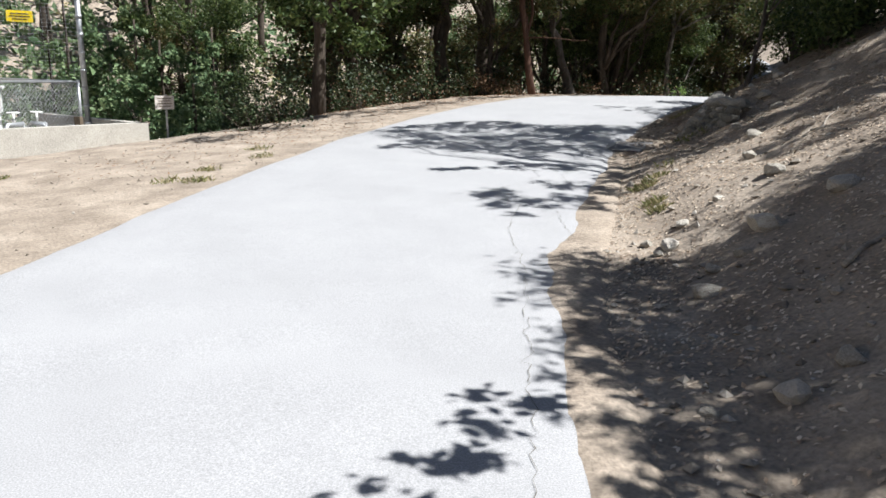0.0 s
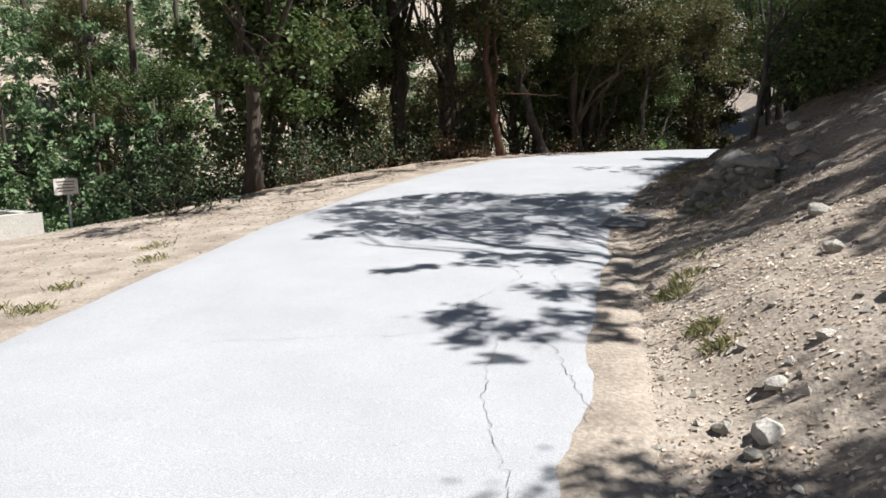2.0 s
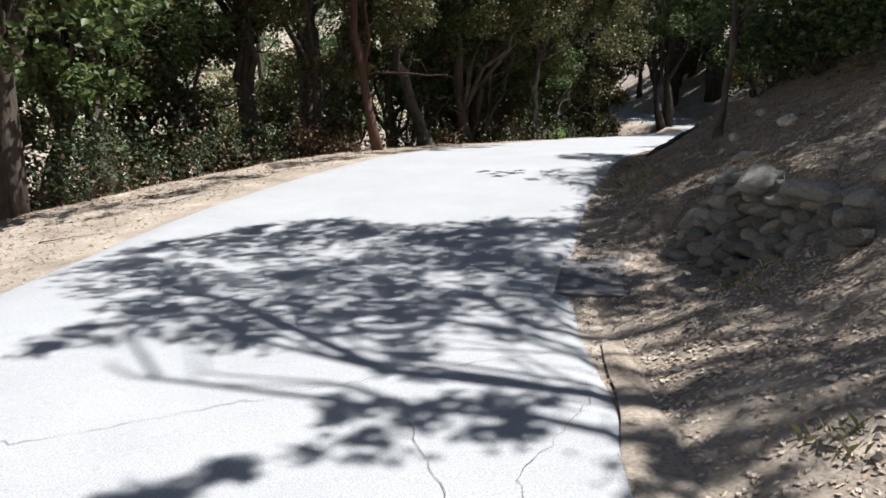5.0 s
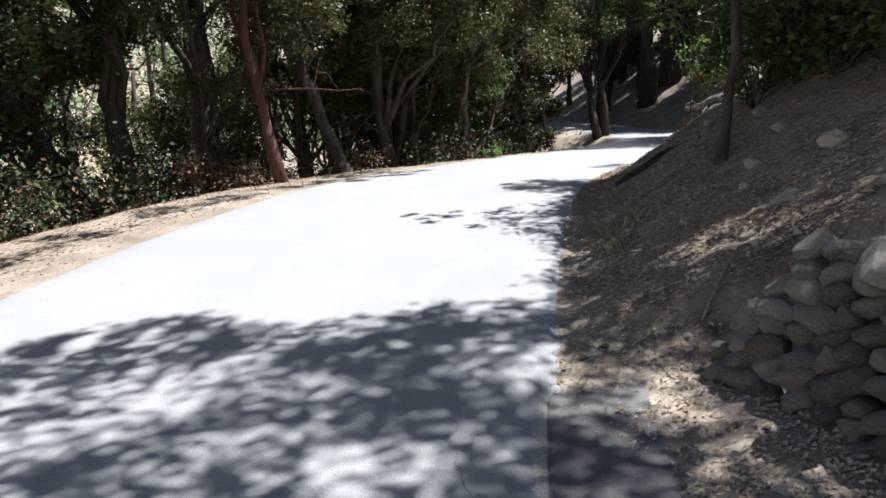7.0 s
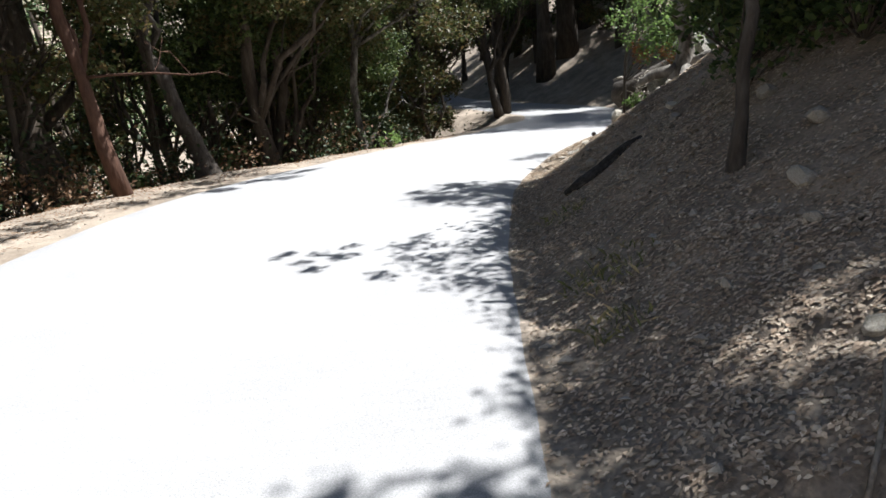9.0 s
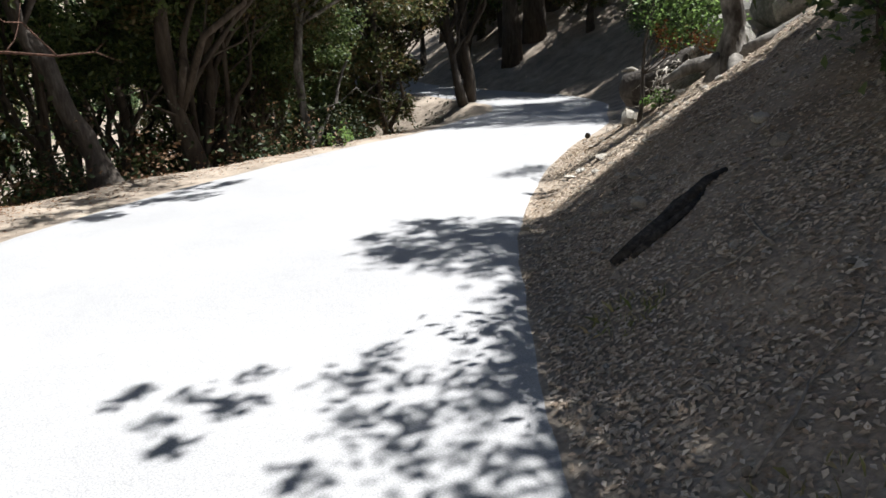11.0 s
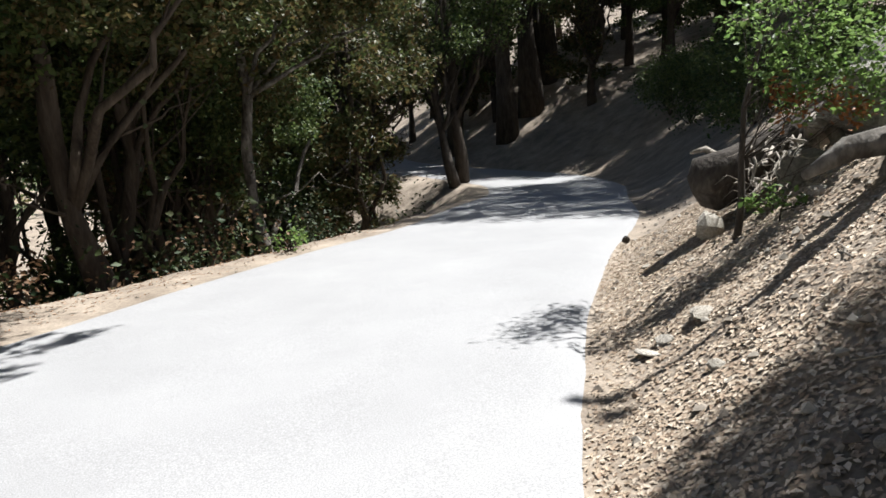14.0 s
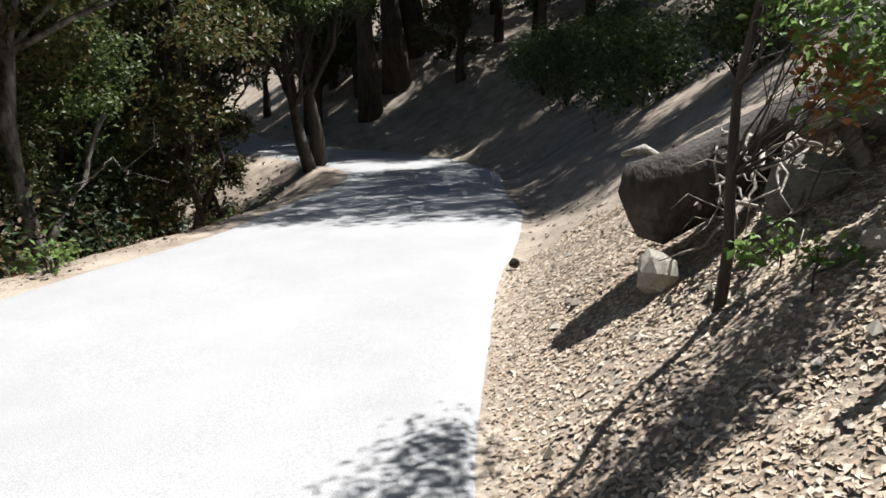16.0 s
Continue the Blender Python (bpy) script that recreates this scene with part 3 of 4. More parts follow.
MASS = [(-0.2, 8.9, 0.8), (1.1, 8.8, 0.9), (2.4, 9.2, 1.0), (-1.1, 9.0, 0.45), (-1.0, 9.8, 0.7), (0.3, 9.9, 1.0), (2.0, 10.3, 0.9), (3.6, 8.2, 1.2), (4.4, 6.5, 0.9), (4.8, 9.6, 1.2), (-1.3, 10.7, 0.8), (-1.3, 11.5, 0.5), (-0.3, 11.3, 0.8), (-0.5, 12.0, 0.5), (0.3, 12.0, 0.5), (0.9, 11.5, 0.7), (1.6, 11.1, 0.6), (2.3, 11.2, 0.7), (2.9, 11.0, 0.5), (1.5, 10.4, 0.9)]
PATCHES = [(0.2, 5.05, 0.42), (0.55, 4.4, 0.42), (1.25, 4.7, 0.45), (1.2, 5.6, 0.42), (-0.55, 6.5, 0.3), (0.0, 6.75, 0.25), (0.55, 7.0, 0.38), (1.3, 7.1, 0.45), (1.7, 5.2, 0.4), (2.0, 6.3, 0.5), (0.9, 7.9, 0.35), (-1.5, 8.6, 0.25)]
bank_tree(10.4, 4.2, 4.2, 0.22, [cast(x, y, 6.0 + 0.3 * (k % 4), r * 0.98) for k, (x, y, r) in enumerate(MASS)] + [cast(x, y, 5.4, r * 1.08) for x, y, r in PATCHES], "broad oak on the bank arching over the lane", 302, lean=(-1.4, 0.6), per=1250, size=0.11, limbs=9)
bank_tree(5.7, 12.65, 2.8, 0.055, [], "young oak with a thin grey trunk on the bank", 303, lean=(0.4, 0.2), extra=ball(7, 1.7, 0.3, 3.5, 0.9, 0.8, 0.45, 0.7, 303), size=0.08, per=1400)
SPRAY = [(2.9, 15.0, 0.24), (3.5, 14.75, 0.34), (3.15, 14.45, 0.28), (3.95, 14.55, 0.38), (3.75, 14.0, 0.4), (4.3, 14.2, 0.5), (4.2, 13.55, 0.42), (4.7, 14.4, 0.36), (4.8, 13.6, 0.5)]
BLOB = [(5.0, 16.6, 0.38), (5.5, 16.75, 0.42), (5.2, 16.1, 0.5), (5.75, 16.25, 0.5), (5.3, 15.6, 0.4), (5.8, 15.7, 0.45), (4.85, 16.2, 0.28), (6.2, 16.3, 0.4), (5.2, 15.15, 0.22), (7.0, 17.3, 0.22)]
bank_tree(10.6, 9.8, 3.6, 0.14, [cast(6.4, 13.4, 5.6, 1.0), cast(6.8, 15.0, 5.6, 0.9)] + [cast(x, y, 3.6, r) for x, y, r in SPRAY] + boughs(3.9, 6.8, 11.6, 14.9, 30, 4.0, 6.0, 0.5, 0.8, 75), "oak on the bank with low dark boughs", 304, lean=(-0.6, 0.3), per=800, limbs=2, size=0.08)
bank_tree(13.6, 12.2, 4.0, 0.2, [cast(x, y, 5.4, r) for x, y, r in BLOB] + boughs(5.7, 8.2, 14.0, 16.1, 60, 4.0, 6.0, 0.5, 0.75, 76), "oak high on the bank above the stump", 305, lean=(-0.8, 0.2), limbs=2, per=1500)
bank_tree(25.5, 21.5, 7, 0.33, [cast(14.2, 27.6, 8.5, 1.3), cast(16.2, 29.6, 8.5, 1.4), cast(15.4, 27.2, 8.0, 1.4), cast(17.4, 28.2, 8.5, 1.3), cast(16.6, 31.6, 9.0, 1.0), cast(19.0, 29.5, 9.0, 1.4), cast(14.9, 29.2, 8.5, 1.1), cast(18.3, 31.6, 9.0, 1.3)] + [cast(q[0] + o, q[1] - o, 8.0 + (k % 3) * 0.5, 1.15) for k, q in enumerate(LINE[(LINE[:, 1] > 25.4) & (LINE[:, 1] < 33.0)][::2]) for o in (-1.9, -0.9, 0.1, 1.1, 2.0)], "tall oak whose shade lies across the bend", 306, size=0.13, per=900, limbs=10)

bank_tree(8.6, -5.2, 3.8, 0.2, boughs(1.0, 5.0, -4.5, 3.0, 78, 3.6, 6.0, 0.5, 0.9, 71), "broad oak leaning over the bank", 311, lean=(-0.8, 0.5), limbs=9, per=1800)
bank_tree(12.2, 2.6, 4.0, 0.2, boughs(2.6, 6.5, 6.4, 12.0, 24, 4.5, 7.0, 0.45, 0.85, 72) + boughs(3.3, 6.0, 9.4, 12.0, 15, 4.5, 7.0, 0.45, 0.8, 77) + boughs(2.4, 5.5, 2.8, 6.6, 16, 4.5, 6.5, 0.35, 0.6, 78), "tall oak shading the stone wall", 312, lean=(-0.8, 0.4), limbs=9)
bank_tree(13.4, 7.8, 4.0, 0.2, boughs(4.9, 8.2, 11.0, 14.6, 42, 4.5, 7.0, 0.55, 0.95, 73), "dark oak shading the upper bank", 313, lean=(-0.8, 0.4), limbs=9)
bank_tree(27.0, 19.0, 11, 0.3, boughs(13.5, 25, 21.5, 33, 70, 5.5, 8.5, 0.8, 1.4, 74), "large oak shading the bank at the bend", 314, lean=(-0.8, 0.4), size=0.13, per=1000, limbs=9)

# tall pines beyond the bend
def pine(x, y, tall, r, seed, first=0.35, label="tall straight pine with a grey trunk"):
    cl = []
    rr = np.random.default_rng(seed)
    for k in range(16):
        f = first + (1 - first) * k / 16
        an = rr.uniform(0, 6.28)
        d = (1 - f) * tall * 0.2 + 0.4
        cl.append((math.cos(an) * d, math.sin(an) * d, f * tall, 0.5 + 0.9 * (1 - f)))
    return tree(x, y, tall, r, cl, label, bark=M_BARK, leaf=M_PINE, size=0.24, per=330, seed=seed, group="pines beyond the bend", twist=0.02, category="pine", flat=0.0)


for i, (x, y, r) in enumerate([(22.6, 42.0, 0.38), (24.4, 42.6, 0.45), (21.2, 44.5, 0.3), (26.6, 44.0, 0.35), (28.0, 47.0, 0.4), (30.5, 46.0, 0.4), (24.8, 50.0, 0.4), (33.0, 48.0, 0.4), (28.0, 54.0, 0.4), (34.5, 43.5, 0.35), (37.0, 47.0, 0.4)]):
    pine(x, y, 17 + i % 4, r, 400 + i)
p0 = pine(-22, 44, 17, 0.3, 430, 0.12, "sunlit conifer across the valley")
for i, (x, y) in enumerate([(-30, 46), (-17.5, 40), (-27, 55), (-35, 60), (-20, 62), (-40, 50), (-48, 64), (-10, 58), (-28, 75), (-55, 80), (-15, 80), (-5, 72), (4, 78), (-40, 90), (14, 84), (-22, 95), (-62, 70), (-9, 96), (26, 92), (38, 84), (48, 70)]):
    copy_thing(p0, pose(x, y, height(x, y) - 0.2, 0, 0, i * 67))
for i, (x, y, h) in enumerate([(-14.0, 28.0, 6.5), (-17.5, 33.0, 8.0), (-20.5, 30.5, 7.0), (-15.5, 36.0, 9.0), (-24.0, 38.0, 9.0), (-12.8, 31.0, 7.5), (-26.0, 33.0, 8.0), (-11.6, 25.5, 4.0), (-19.0, 25.5, 4.0), (-22.5, 27.5, 5.0), (-16.0, 24.5, 3.0)]):
    pine(x, y, h, 0.11, 450 + i, 0.04, "young sunlit green conifer below the fenced pad")
# low scrub oaks on the bank
for i, (x, y, r) in enumerate([(6.95, 13.7, 0.7), (7.6, 14.3, 0.9), (7.3, 12.9, 0.9), (8.3, 13.3, 1.0), (9.7, 14.4, 1.2), (11.0, 13.4, 1.3), (9.3, 11.9, 1.0), (17.2, 24.6, 0.9), (18.6, 26.0, 1.0), (20.3, 27.6, 1.2), (21.8, 30.6, 1.2), (19.8, 24.0, 1.2), (23.6, 33.2, 1.1), (16.4, 22.4, 0.8)]):
    bush(x, y, r, "dark scrub oak growing on the shaded bank", M_OAK, 0.09, 1500, 500 + i, n=12, tall=1.1)

# undergrowth below the edge: uncountable leaves, twigs and litter
def strewn(name, n, xr, yr, keep, lift, size, material, label, category, seed, **kw):
    rr = np.random.default_rng(seed)
    x, y = rr.uniform(*xr, n), rr.uniform(*yr, n)
    u, hw, z, yy = along(x, y)
    m = rr.uniform(0, 1, n) < keep(u, hw, yy, x, y)
    x, y = x[m], y[m]
    h = land(x, y) + lift(rr, len(x))
    if kw.pop("on_bank", False):
        nx, ny = np.interp(y, [4, 10, 16, 20], [1.0, 0.93, 0.85, 0.76]), np.interp(y, [4, 10, 16, 20], [0.0, -0.37, -0.5, -0.65])
        kw["lie"] = np.column_stack([-0.47 * nx, -0.47 * ny, np.full(len(x), 0.88)])
    ob = new(name, leaf_mesh(name, np.column_stack([x, y, h]), size, material, **kw))
    return tagged(ob, label, category, kind="stuff")


def below(u, hw, yy, x, y):
    sh = np.interp(yy, [-10, 8, 12, 16, 20, 23, 27, 60], [9.0, 7.0, 3.4, 2.6, 2.0, 1.0, 0.8, 0.6])
    lump = 0.5 + 0.5 * bumps(x, y, 1.6, 21)
    return ((-u - hw) > sh) * np.clip(lump * 1.5 - 0.25, 0, 1) * (yy > 8) * (x > -0.36 * (y + 3.4)) * (1 - 0.96 * ((yy > 24.5) & ((-u - hw) < 4.0)))


# undergrowth leaves carry the shade under the trees in their colour
strewn("undergrowth", 230000, (-14, 16), (11, 46), below, lambda r, n: np.abs(r.normal(size=n)) * 0.8, 0.12, M_UNDER, "tangled undergrowth below the road edge, leaves darkened as shade", "undergrowth", 31)
strewn("dry_brush", 70000, (-8, 12), (16, 34), below, lambda r, n: np.abs(r.normal(size=n)) * 0.5, 0.09, M_DRYLEAF, "dry brown brush among the trunks", "undergrowth", 32)
strewn("hillside_scrub", 90000, (-110, 60), (36, 150), lambda u, hw, yy, x, y: ((-u - hw) > 22) * np.clip(0.6 + 0.9 * bumps(x, y, 5, 22), 0, 1), lambda r, n: np.abs(r.normal(size=n)) * 1.2, 0.7, M_PINE, "scrub on the far side of the valley", "scrub", 33)
strewn("pale_scrub", 30000, (-90, 40), (40, 110), lambda u, hw, yy, x, y: ((-u - hw) > 24) * np.clip(0.4 - 0.9 * bumps(x, y, 5, 22), 0, 1), lambda r, n: np.abs(r.normal(size=n)) * 0.9, 0.6, M_GRASS, "sunlit yellow-green scrub across the valley", "scrub", 34)


# ---- litter, gravel and grass ----
def near_bank(u, hw, yy, x, y):
    v = u - hw
    return (v > -0.12) * (0.35 + 0.65 * np.clip(0.5 + bumps(x, y, 0.8, 41), 0, 1)) * np.interp(v, [-0.12, 0.04, 0.6, 3, 7], [0.25, 0.9, 1, 0.7, 0.2]) * np.interp(yy, [0, 5, 9, 14], [0.2, 0.3, 0.5, 1])


strewn("leaf_litter", 950000, (0.8, 12.0), (-3, 21.5), near_bank, lambda r, n: r.uniform(0.003, 0.010, n), 0.038, M_LITTER, "fallen dry oak leaves covering the bank", "litter", 35, flat=0.0, up=2.2, on_bank=True)
strewn("edge_litter", 90000, (-6, 12), (6, 28), lambda u, hw, yy, x, y: ((-u - hw) > 0.1) * ((-u - hw) < 3.5) * np.interp(-u - hw, [0, 0.5, 1.6], [0.15, 0.5, 1]) * np.interp(yy, [8, 14], [0.1, 1]), lambda r, n: r.uniform(0.002, 0.015, n), 0.05, M_NEEDLE, "dry needles and leaves on the shoulder", "litter", 36, flat=0.9, up=4.0, ratio=0.25)


def pebbles(name, n, xr, yr, keep, lo, hi, label, seed):
    rr = np.random.default_rng(seed)
    x, y = rr.uniform(*xr, n), rr.uniform(*yr, n)
    u, hw, z, yy = along(x, y)
    m = rr.uniform(0, 1, n) < keep(u, hw, yy, x, y)
    x, y = x[m], y[m]
    h = land(x, y)
    k = len(x)
    base = np.array([(1, 0, 0), (-1, 0, 0), (0, 1, 0), (0, -1, 0), (0, 0, 1), (0, 0, -1)], float)
    s = (lo + (hi - lo) * rr.uniform(0, 1, k) ** 3)[:, None, None]
    v = base[None] * rr.uniform(0.55, 1.25, (k, 6, 1)) * s * np.array([1.0, 0.8, 0.6]) + rr.normal(size=(k, 6, 3)) * s * 0.12
    v += np.column_stack([x, y, h + 0.2 * s[:, 0, 0]])[:, None]
    tri = np.array([(0, 2, 4), (2, 1, 4), (1, 3, 4), (3, 0, 4), (2, 0, 5), (1, 2, 5), (3, 1, 5), (0, 3, 5)])
    f = (tri[None] + np.arange(k)[:, None, None] * 6).reshape(-1, 3)
    return tagged(new(name, mesh_of(name, v.reshape(-1, 3), f.tolist(), M_PEBBLE, False)), label, "gravel", kind="stuff")


M_PEBBLE = mat("pebbles", [(0.13, 0.11, 0.085), (0.22, 0.19, 0.155), (0.33, 0.30, 0.25), (0.42, 0.39, 0.34)], 20, 0.95, 0, 50, by="island")
pebbles("gravel", 22000, (0, 14), (-5, 26), lambda u, hw, yy, x, y: ((u - hw) > -0.05) * np.interp(u - hw, [0, 0.3, 3], [0.5, 1, 0.3]), 0.008, 0.055, "loose stones and clods on the bank", 37)
pebbles("shoulder_gravel", 9000, (-9, 8), (-3, 25), lambda u, hw, yy, x, y: ((-u - hw) > -0.05) * ((-u - hw) < 5), 0.006, 0.03, "loose gravel on the sandy shoulder", 38)


def grass_tuft(x, y, r, n, label, seed, dry=False):
    rr = np.random.default_rng(seed)
    z = height(x, y)
    an, d = rr.uniform(0, 6.28, n), r * rr.uniform(0, 1, n) ** 0.6
    bx, by = np.cos(an) * d, np.sin(an) * d
    bz = land(x + bx, y + by) - z - 0.01
    h = rr.uniform(0.03, 0.085, n)
    tx, ty = bx + rr.normal(size=n) * 0.04, by + rr.normal(size=n) * 0.04
    wa = rr.uniform(0, 6.28, n)
    wx, wy = np.cos(wa) * 0.0035, np.sin(wa) * 0.0035
    v = np.stack([np.column_stack([bx - wx, by - wy, bz]), np.column_stack([bx + wx, by + wy, bz]), np.column_stack([(bx * 1.4 + tx * 0.6) / 2 + wx, (by * 1.4 + ty * 0.6) / 2 + wy, bz + h * 0.65]), np.column_stack([tx, ty, bz + h])], 1).reshape(-1, 3)
    i = np.arange(n) * 4
    f = np.concatenate([np.stack([i, i + 1, i + 2], 1), np.stack([i, i + 2, i + 3], 1)]).tolist()
    t = new("grass_tuft", mesh_of("grass_tuft", v, f, M_GRASS, False))
    t.matrix_world = pose(x, y, z)
    return tagged(t, label, "grass", "grass tufts", "stuff")


for i, (x, y, r, n) in enumerate([(2.05, 5.2, 0.15, 260), (1.92, 4.15, 0.12, 220), (1.9, 3.8, 0.1, 120), (2.25, 5.5, 0.14, 120), (2.5, 6.1, 0.14, 60), (-3.63, 6.33, 0.18, 80), (-3.57, 8.5, 0.22, 90), (-3.9, 5.6, 0.2, 90), (-3.27, 7.6, 0.2, 90), (-3.45, 5.5, 0.2, 110), (3.3, 7.9, 0.25, 120), (4.6, 12.6, 0.3, 150), (4.2, 12.0, 0.2, 90), (5.3, 14.2, 0.2, 70), (-6.6, 6.2, 0.2, 80)]):
    grass_tuft(x, y, r, n, "small tuft of green and straw grass", 600 + i)


# ---- rocks ----
def rock_mesh(name, seed, sub=2, sharp=0.35, material=None):
    bm = bmesh.new()
    bmesh.ops.create_icosphere(bm, subdivisions=sub, radius=1)
    off = Vector((seed * 3.7, seed * 1.3, seed * 0.9))
    rr = np.random.default_rng(seed)
    planes = [(Vector(rr.normal(size=3)).normalized(), rr.uniform(0.55, 0.85)) for _ in range(7)]
    for v in bm.verts:
        c = v.co.copy()
        c *= 1 + sharp * noise.noise(c * 1.2 + off) + 0.5 * sharp * noise.noise(c * 2.7 + off)
        for nrm, d in planes:
            e = c.dot(nrm) - d
            if e > 0:
                c -= nrm * e * 0.9
        v.co = c
    me = bpy.data.meshes.new(name)
    bm.to_mesh(me)
    bm.free()
    me.materials.append(material or M_ROCK)
    return me


ROCKS = [rock_mesh("rock", s) for s in range(1, 9)]
PALES = [rock_mesh("rock", s, material=M_PALE) for s in range(11, 17)]


def rock(x, y, size, label, k, name="rock", turn=0.0, sink=0.3, group="stones on the bank", z=None, category="rock", meshes=None):
    meshes = meshes or PALES
    ob = new(name, meshes[k % len(meshes)])
    zz = (height(x, y) if z is None else z) + size[2] * (1 - sink) * 0.6
    ob.matrix_world = pose(x, y, zz, 8 * (k % 3), 6 * (k % 4), turn) @ Matrix.Diagonal((*size, 1))
    return tagged(ob, label, category, group)


for i, (x, y, s) in enumerate([(1.69, 1.47, 0.10), (1.56, -0.19, 0.09), (2.34, 2.34, 0.14), (2.09, 2.02, 0.07), (2.95, 2.44, 0.12), (1.21, -0.2, 0.05), (1.91, 0.0, 0.08), (1.64, 2.63, 0.05), (1.77, 2.75, 0.09), (1.86, 1.92, 0.07), (1.6, 2.9, 0.06), (1.95, 3.1, 0.07), (2.3, 3.3, 0.06),
                               (6.43, 15.32, 0.075), (6.41, 15.61, 0.055), (6.9, 15.9, 0.05), (8.01, 17.61, 0.13), (7.63, 17.68, 0.11), (7.76, 17.7, 0.06), (7.4, 17.0, 0.05), (6.89, 14.56, 0.08), (7.25, 15.01, 0.07), (5.6, 12.0, 0.09), (5.2, 11.6, 0.06), (6.2, 12.4, 0.1), (6.6, 13.2, 0.09), (5.0, 10.9, 0.1), (4.6, 10.8, 0.07), (5.9, 11.4, 0.12), (9.3, 17.8, 0.07), (3.4, 5.6, 0.1), (3.0, 4.6, 0.08), (3.6, 6.8, 0.09), (2.8, 3.4, 0.1), (4.3, 7.3, 0.1), (4.4, 8.1, 0.11), (8.6, 16.6, 0.06)]):
    flat_one = i in (16, 17)
    rock(x, y, (s * (1.2 if flat_one else 1.1), s * (0.8 if flat_one else 1.0), s * (0.22 if flat_one else 0.7)), "flat pale stone lying in the leaf litter" if flat_one else "pale grey angular stone on the dirt bank", i, turn=i * 47)
rock(9.6, 19.0, (0.15, 0.13, 0.17), "pale sunlit stone beside a fallen log", 3, turn=20)

# dry-stone headwall round the drain
wall = thing("stone_wall", 3.75, 9.1, 0.3, "dark dry-laid rubble wall beside the drain", "stone wall")
rrw = np.random.default_rng(77)
nst = 0
for row in range(9):
    zc = -0.06 + 0.105 * row
    y = 10.1 - 0.12 * (row % 2) - 0.05 * row
    while y > 7.75:
        w = rrw.uniform(0.13, 0.23)
        top_limit = 0.32 + 0.62 * min(1, (10.4 - y) / 0.9)
        if zc < top_limit:
            ob = part("stone", ROCKS[nst % 8], wall)
            bow = 0.10 * math.sin((y - 7.9) / 2.2 * math.pi)
            cx = 3.62 + 0.05 * row + bow + rrw.uniform(-0.03, 0.03) - (0.25 * (8.2 - y) if y < 8.2 else 0)
            ob.matrix_basis = pose(cx - 3.75, y - w / 2 - 9.1, zc + rrw.uniform(-0.02, 0.02), rrw.uniform(-35, 35), rrw.uniform(-15, 15), rrw.uniform(-20, 20)) @ Matrix.Diagonal((0.13, w * 0.60, rrw.uniform(0.066, 0.1), 1))
            nst += 1
        y -= w * 0.98
cap = part("capstone", ROCKS[2], wall, "large pale capstone")
cap.matrix_basis = pose(0.24, -0.75, 0.78, 10, 12, 30) @ Matrix.Diagonal((0.2, 0.3, 0.11, 1))
cap = part("capstone", ROCKS[5], wall, "pale capstone")
cap.matrix_basis = pose(0.2, -0.1, 0.80, -20, 12, 60) @ Matrix.Diagonal((0.15, 0.2, 0.13, 1))

# drain plate in its concrete rim
drain = thing("drain_cover", 3.0, 9.69, 0.372, "dark flat drain plate in a pale concrete rim", "drain cover")
drain.matrix_world = pose(2.79, 9.45, 0.262, 3.4, 0, -23)
g = Geo()
g.box((-0.06, 0.2, -0.11), (0.56, 1.5, 0.25))
part("plate", g.mesh("plate", M_PATCH, False), drain)
g = Geo()
g.box((-0.41, 0.2, -0.1), (0.13, 1.7, 0.25))
g.box((-0.06, 1.0, -0.1), (0.565, 0.10, 0.25))
part("rim", g.mesh("rim", M_CONC, False), drain)

# ---- cracks and patches in the lane ----
def lane_z(x, y):
    u, hw, z, yy = along(np.array([x]), np.array([y]))
    s = float(u[0] / hw[0])
    return float(z[0]) + 0.02 + 0.015 * (1 - s * s) + 0.012 * noise.noise(Vector((x * 0.5, y * 0.5, 0)))


def crack(points, w, seed):
    rr = np.random.default_rng(seed)
    pts = []
    for (ax, ay), (bx, by) in zip(points[:-1], points[1:]):
        k = max(2, int(math.hypot(bx - ax, by - ay) / 0.06))
        for i in range(k):
            t = i / k
            pts.append((ax + (bx - ax) * t + rr.normal() * 0.014, ay + (by - ay) * t + rr.normal() * 0.014))
    v, f = [], []
    for i, (x, y) in enumerate(pts):
        a, b = pts[max(i - 1, 0)], pts[min(i + 1, len(pts) - 1)]
        d = np.array([b[0] - a[0], b[1] - a[1]])
        d /= np.linalg.norm(d) + 1e-9
        ww = w * rr.uniform(0.1, 1.3)
        z = lane_z(x, y) + 0.006
        v += [(x - d[1] * ww, y + d[0] * ww, z), (x + d[1] * ww, y - d[0] * ww, z)]
        if i:
            k = 2 * i
            f.append((k - 2, k - 1, k + 1, k))
    return part("crack", mesh_of("crack", v, f, M_TAR, False), road)


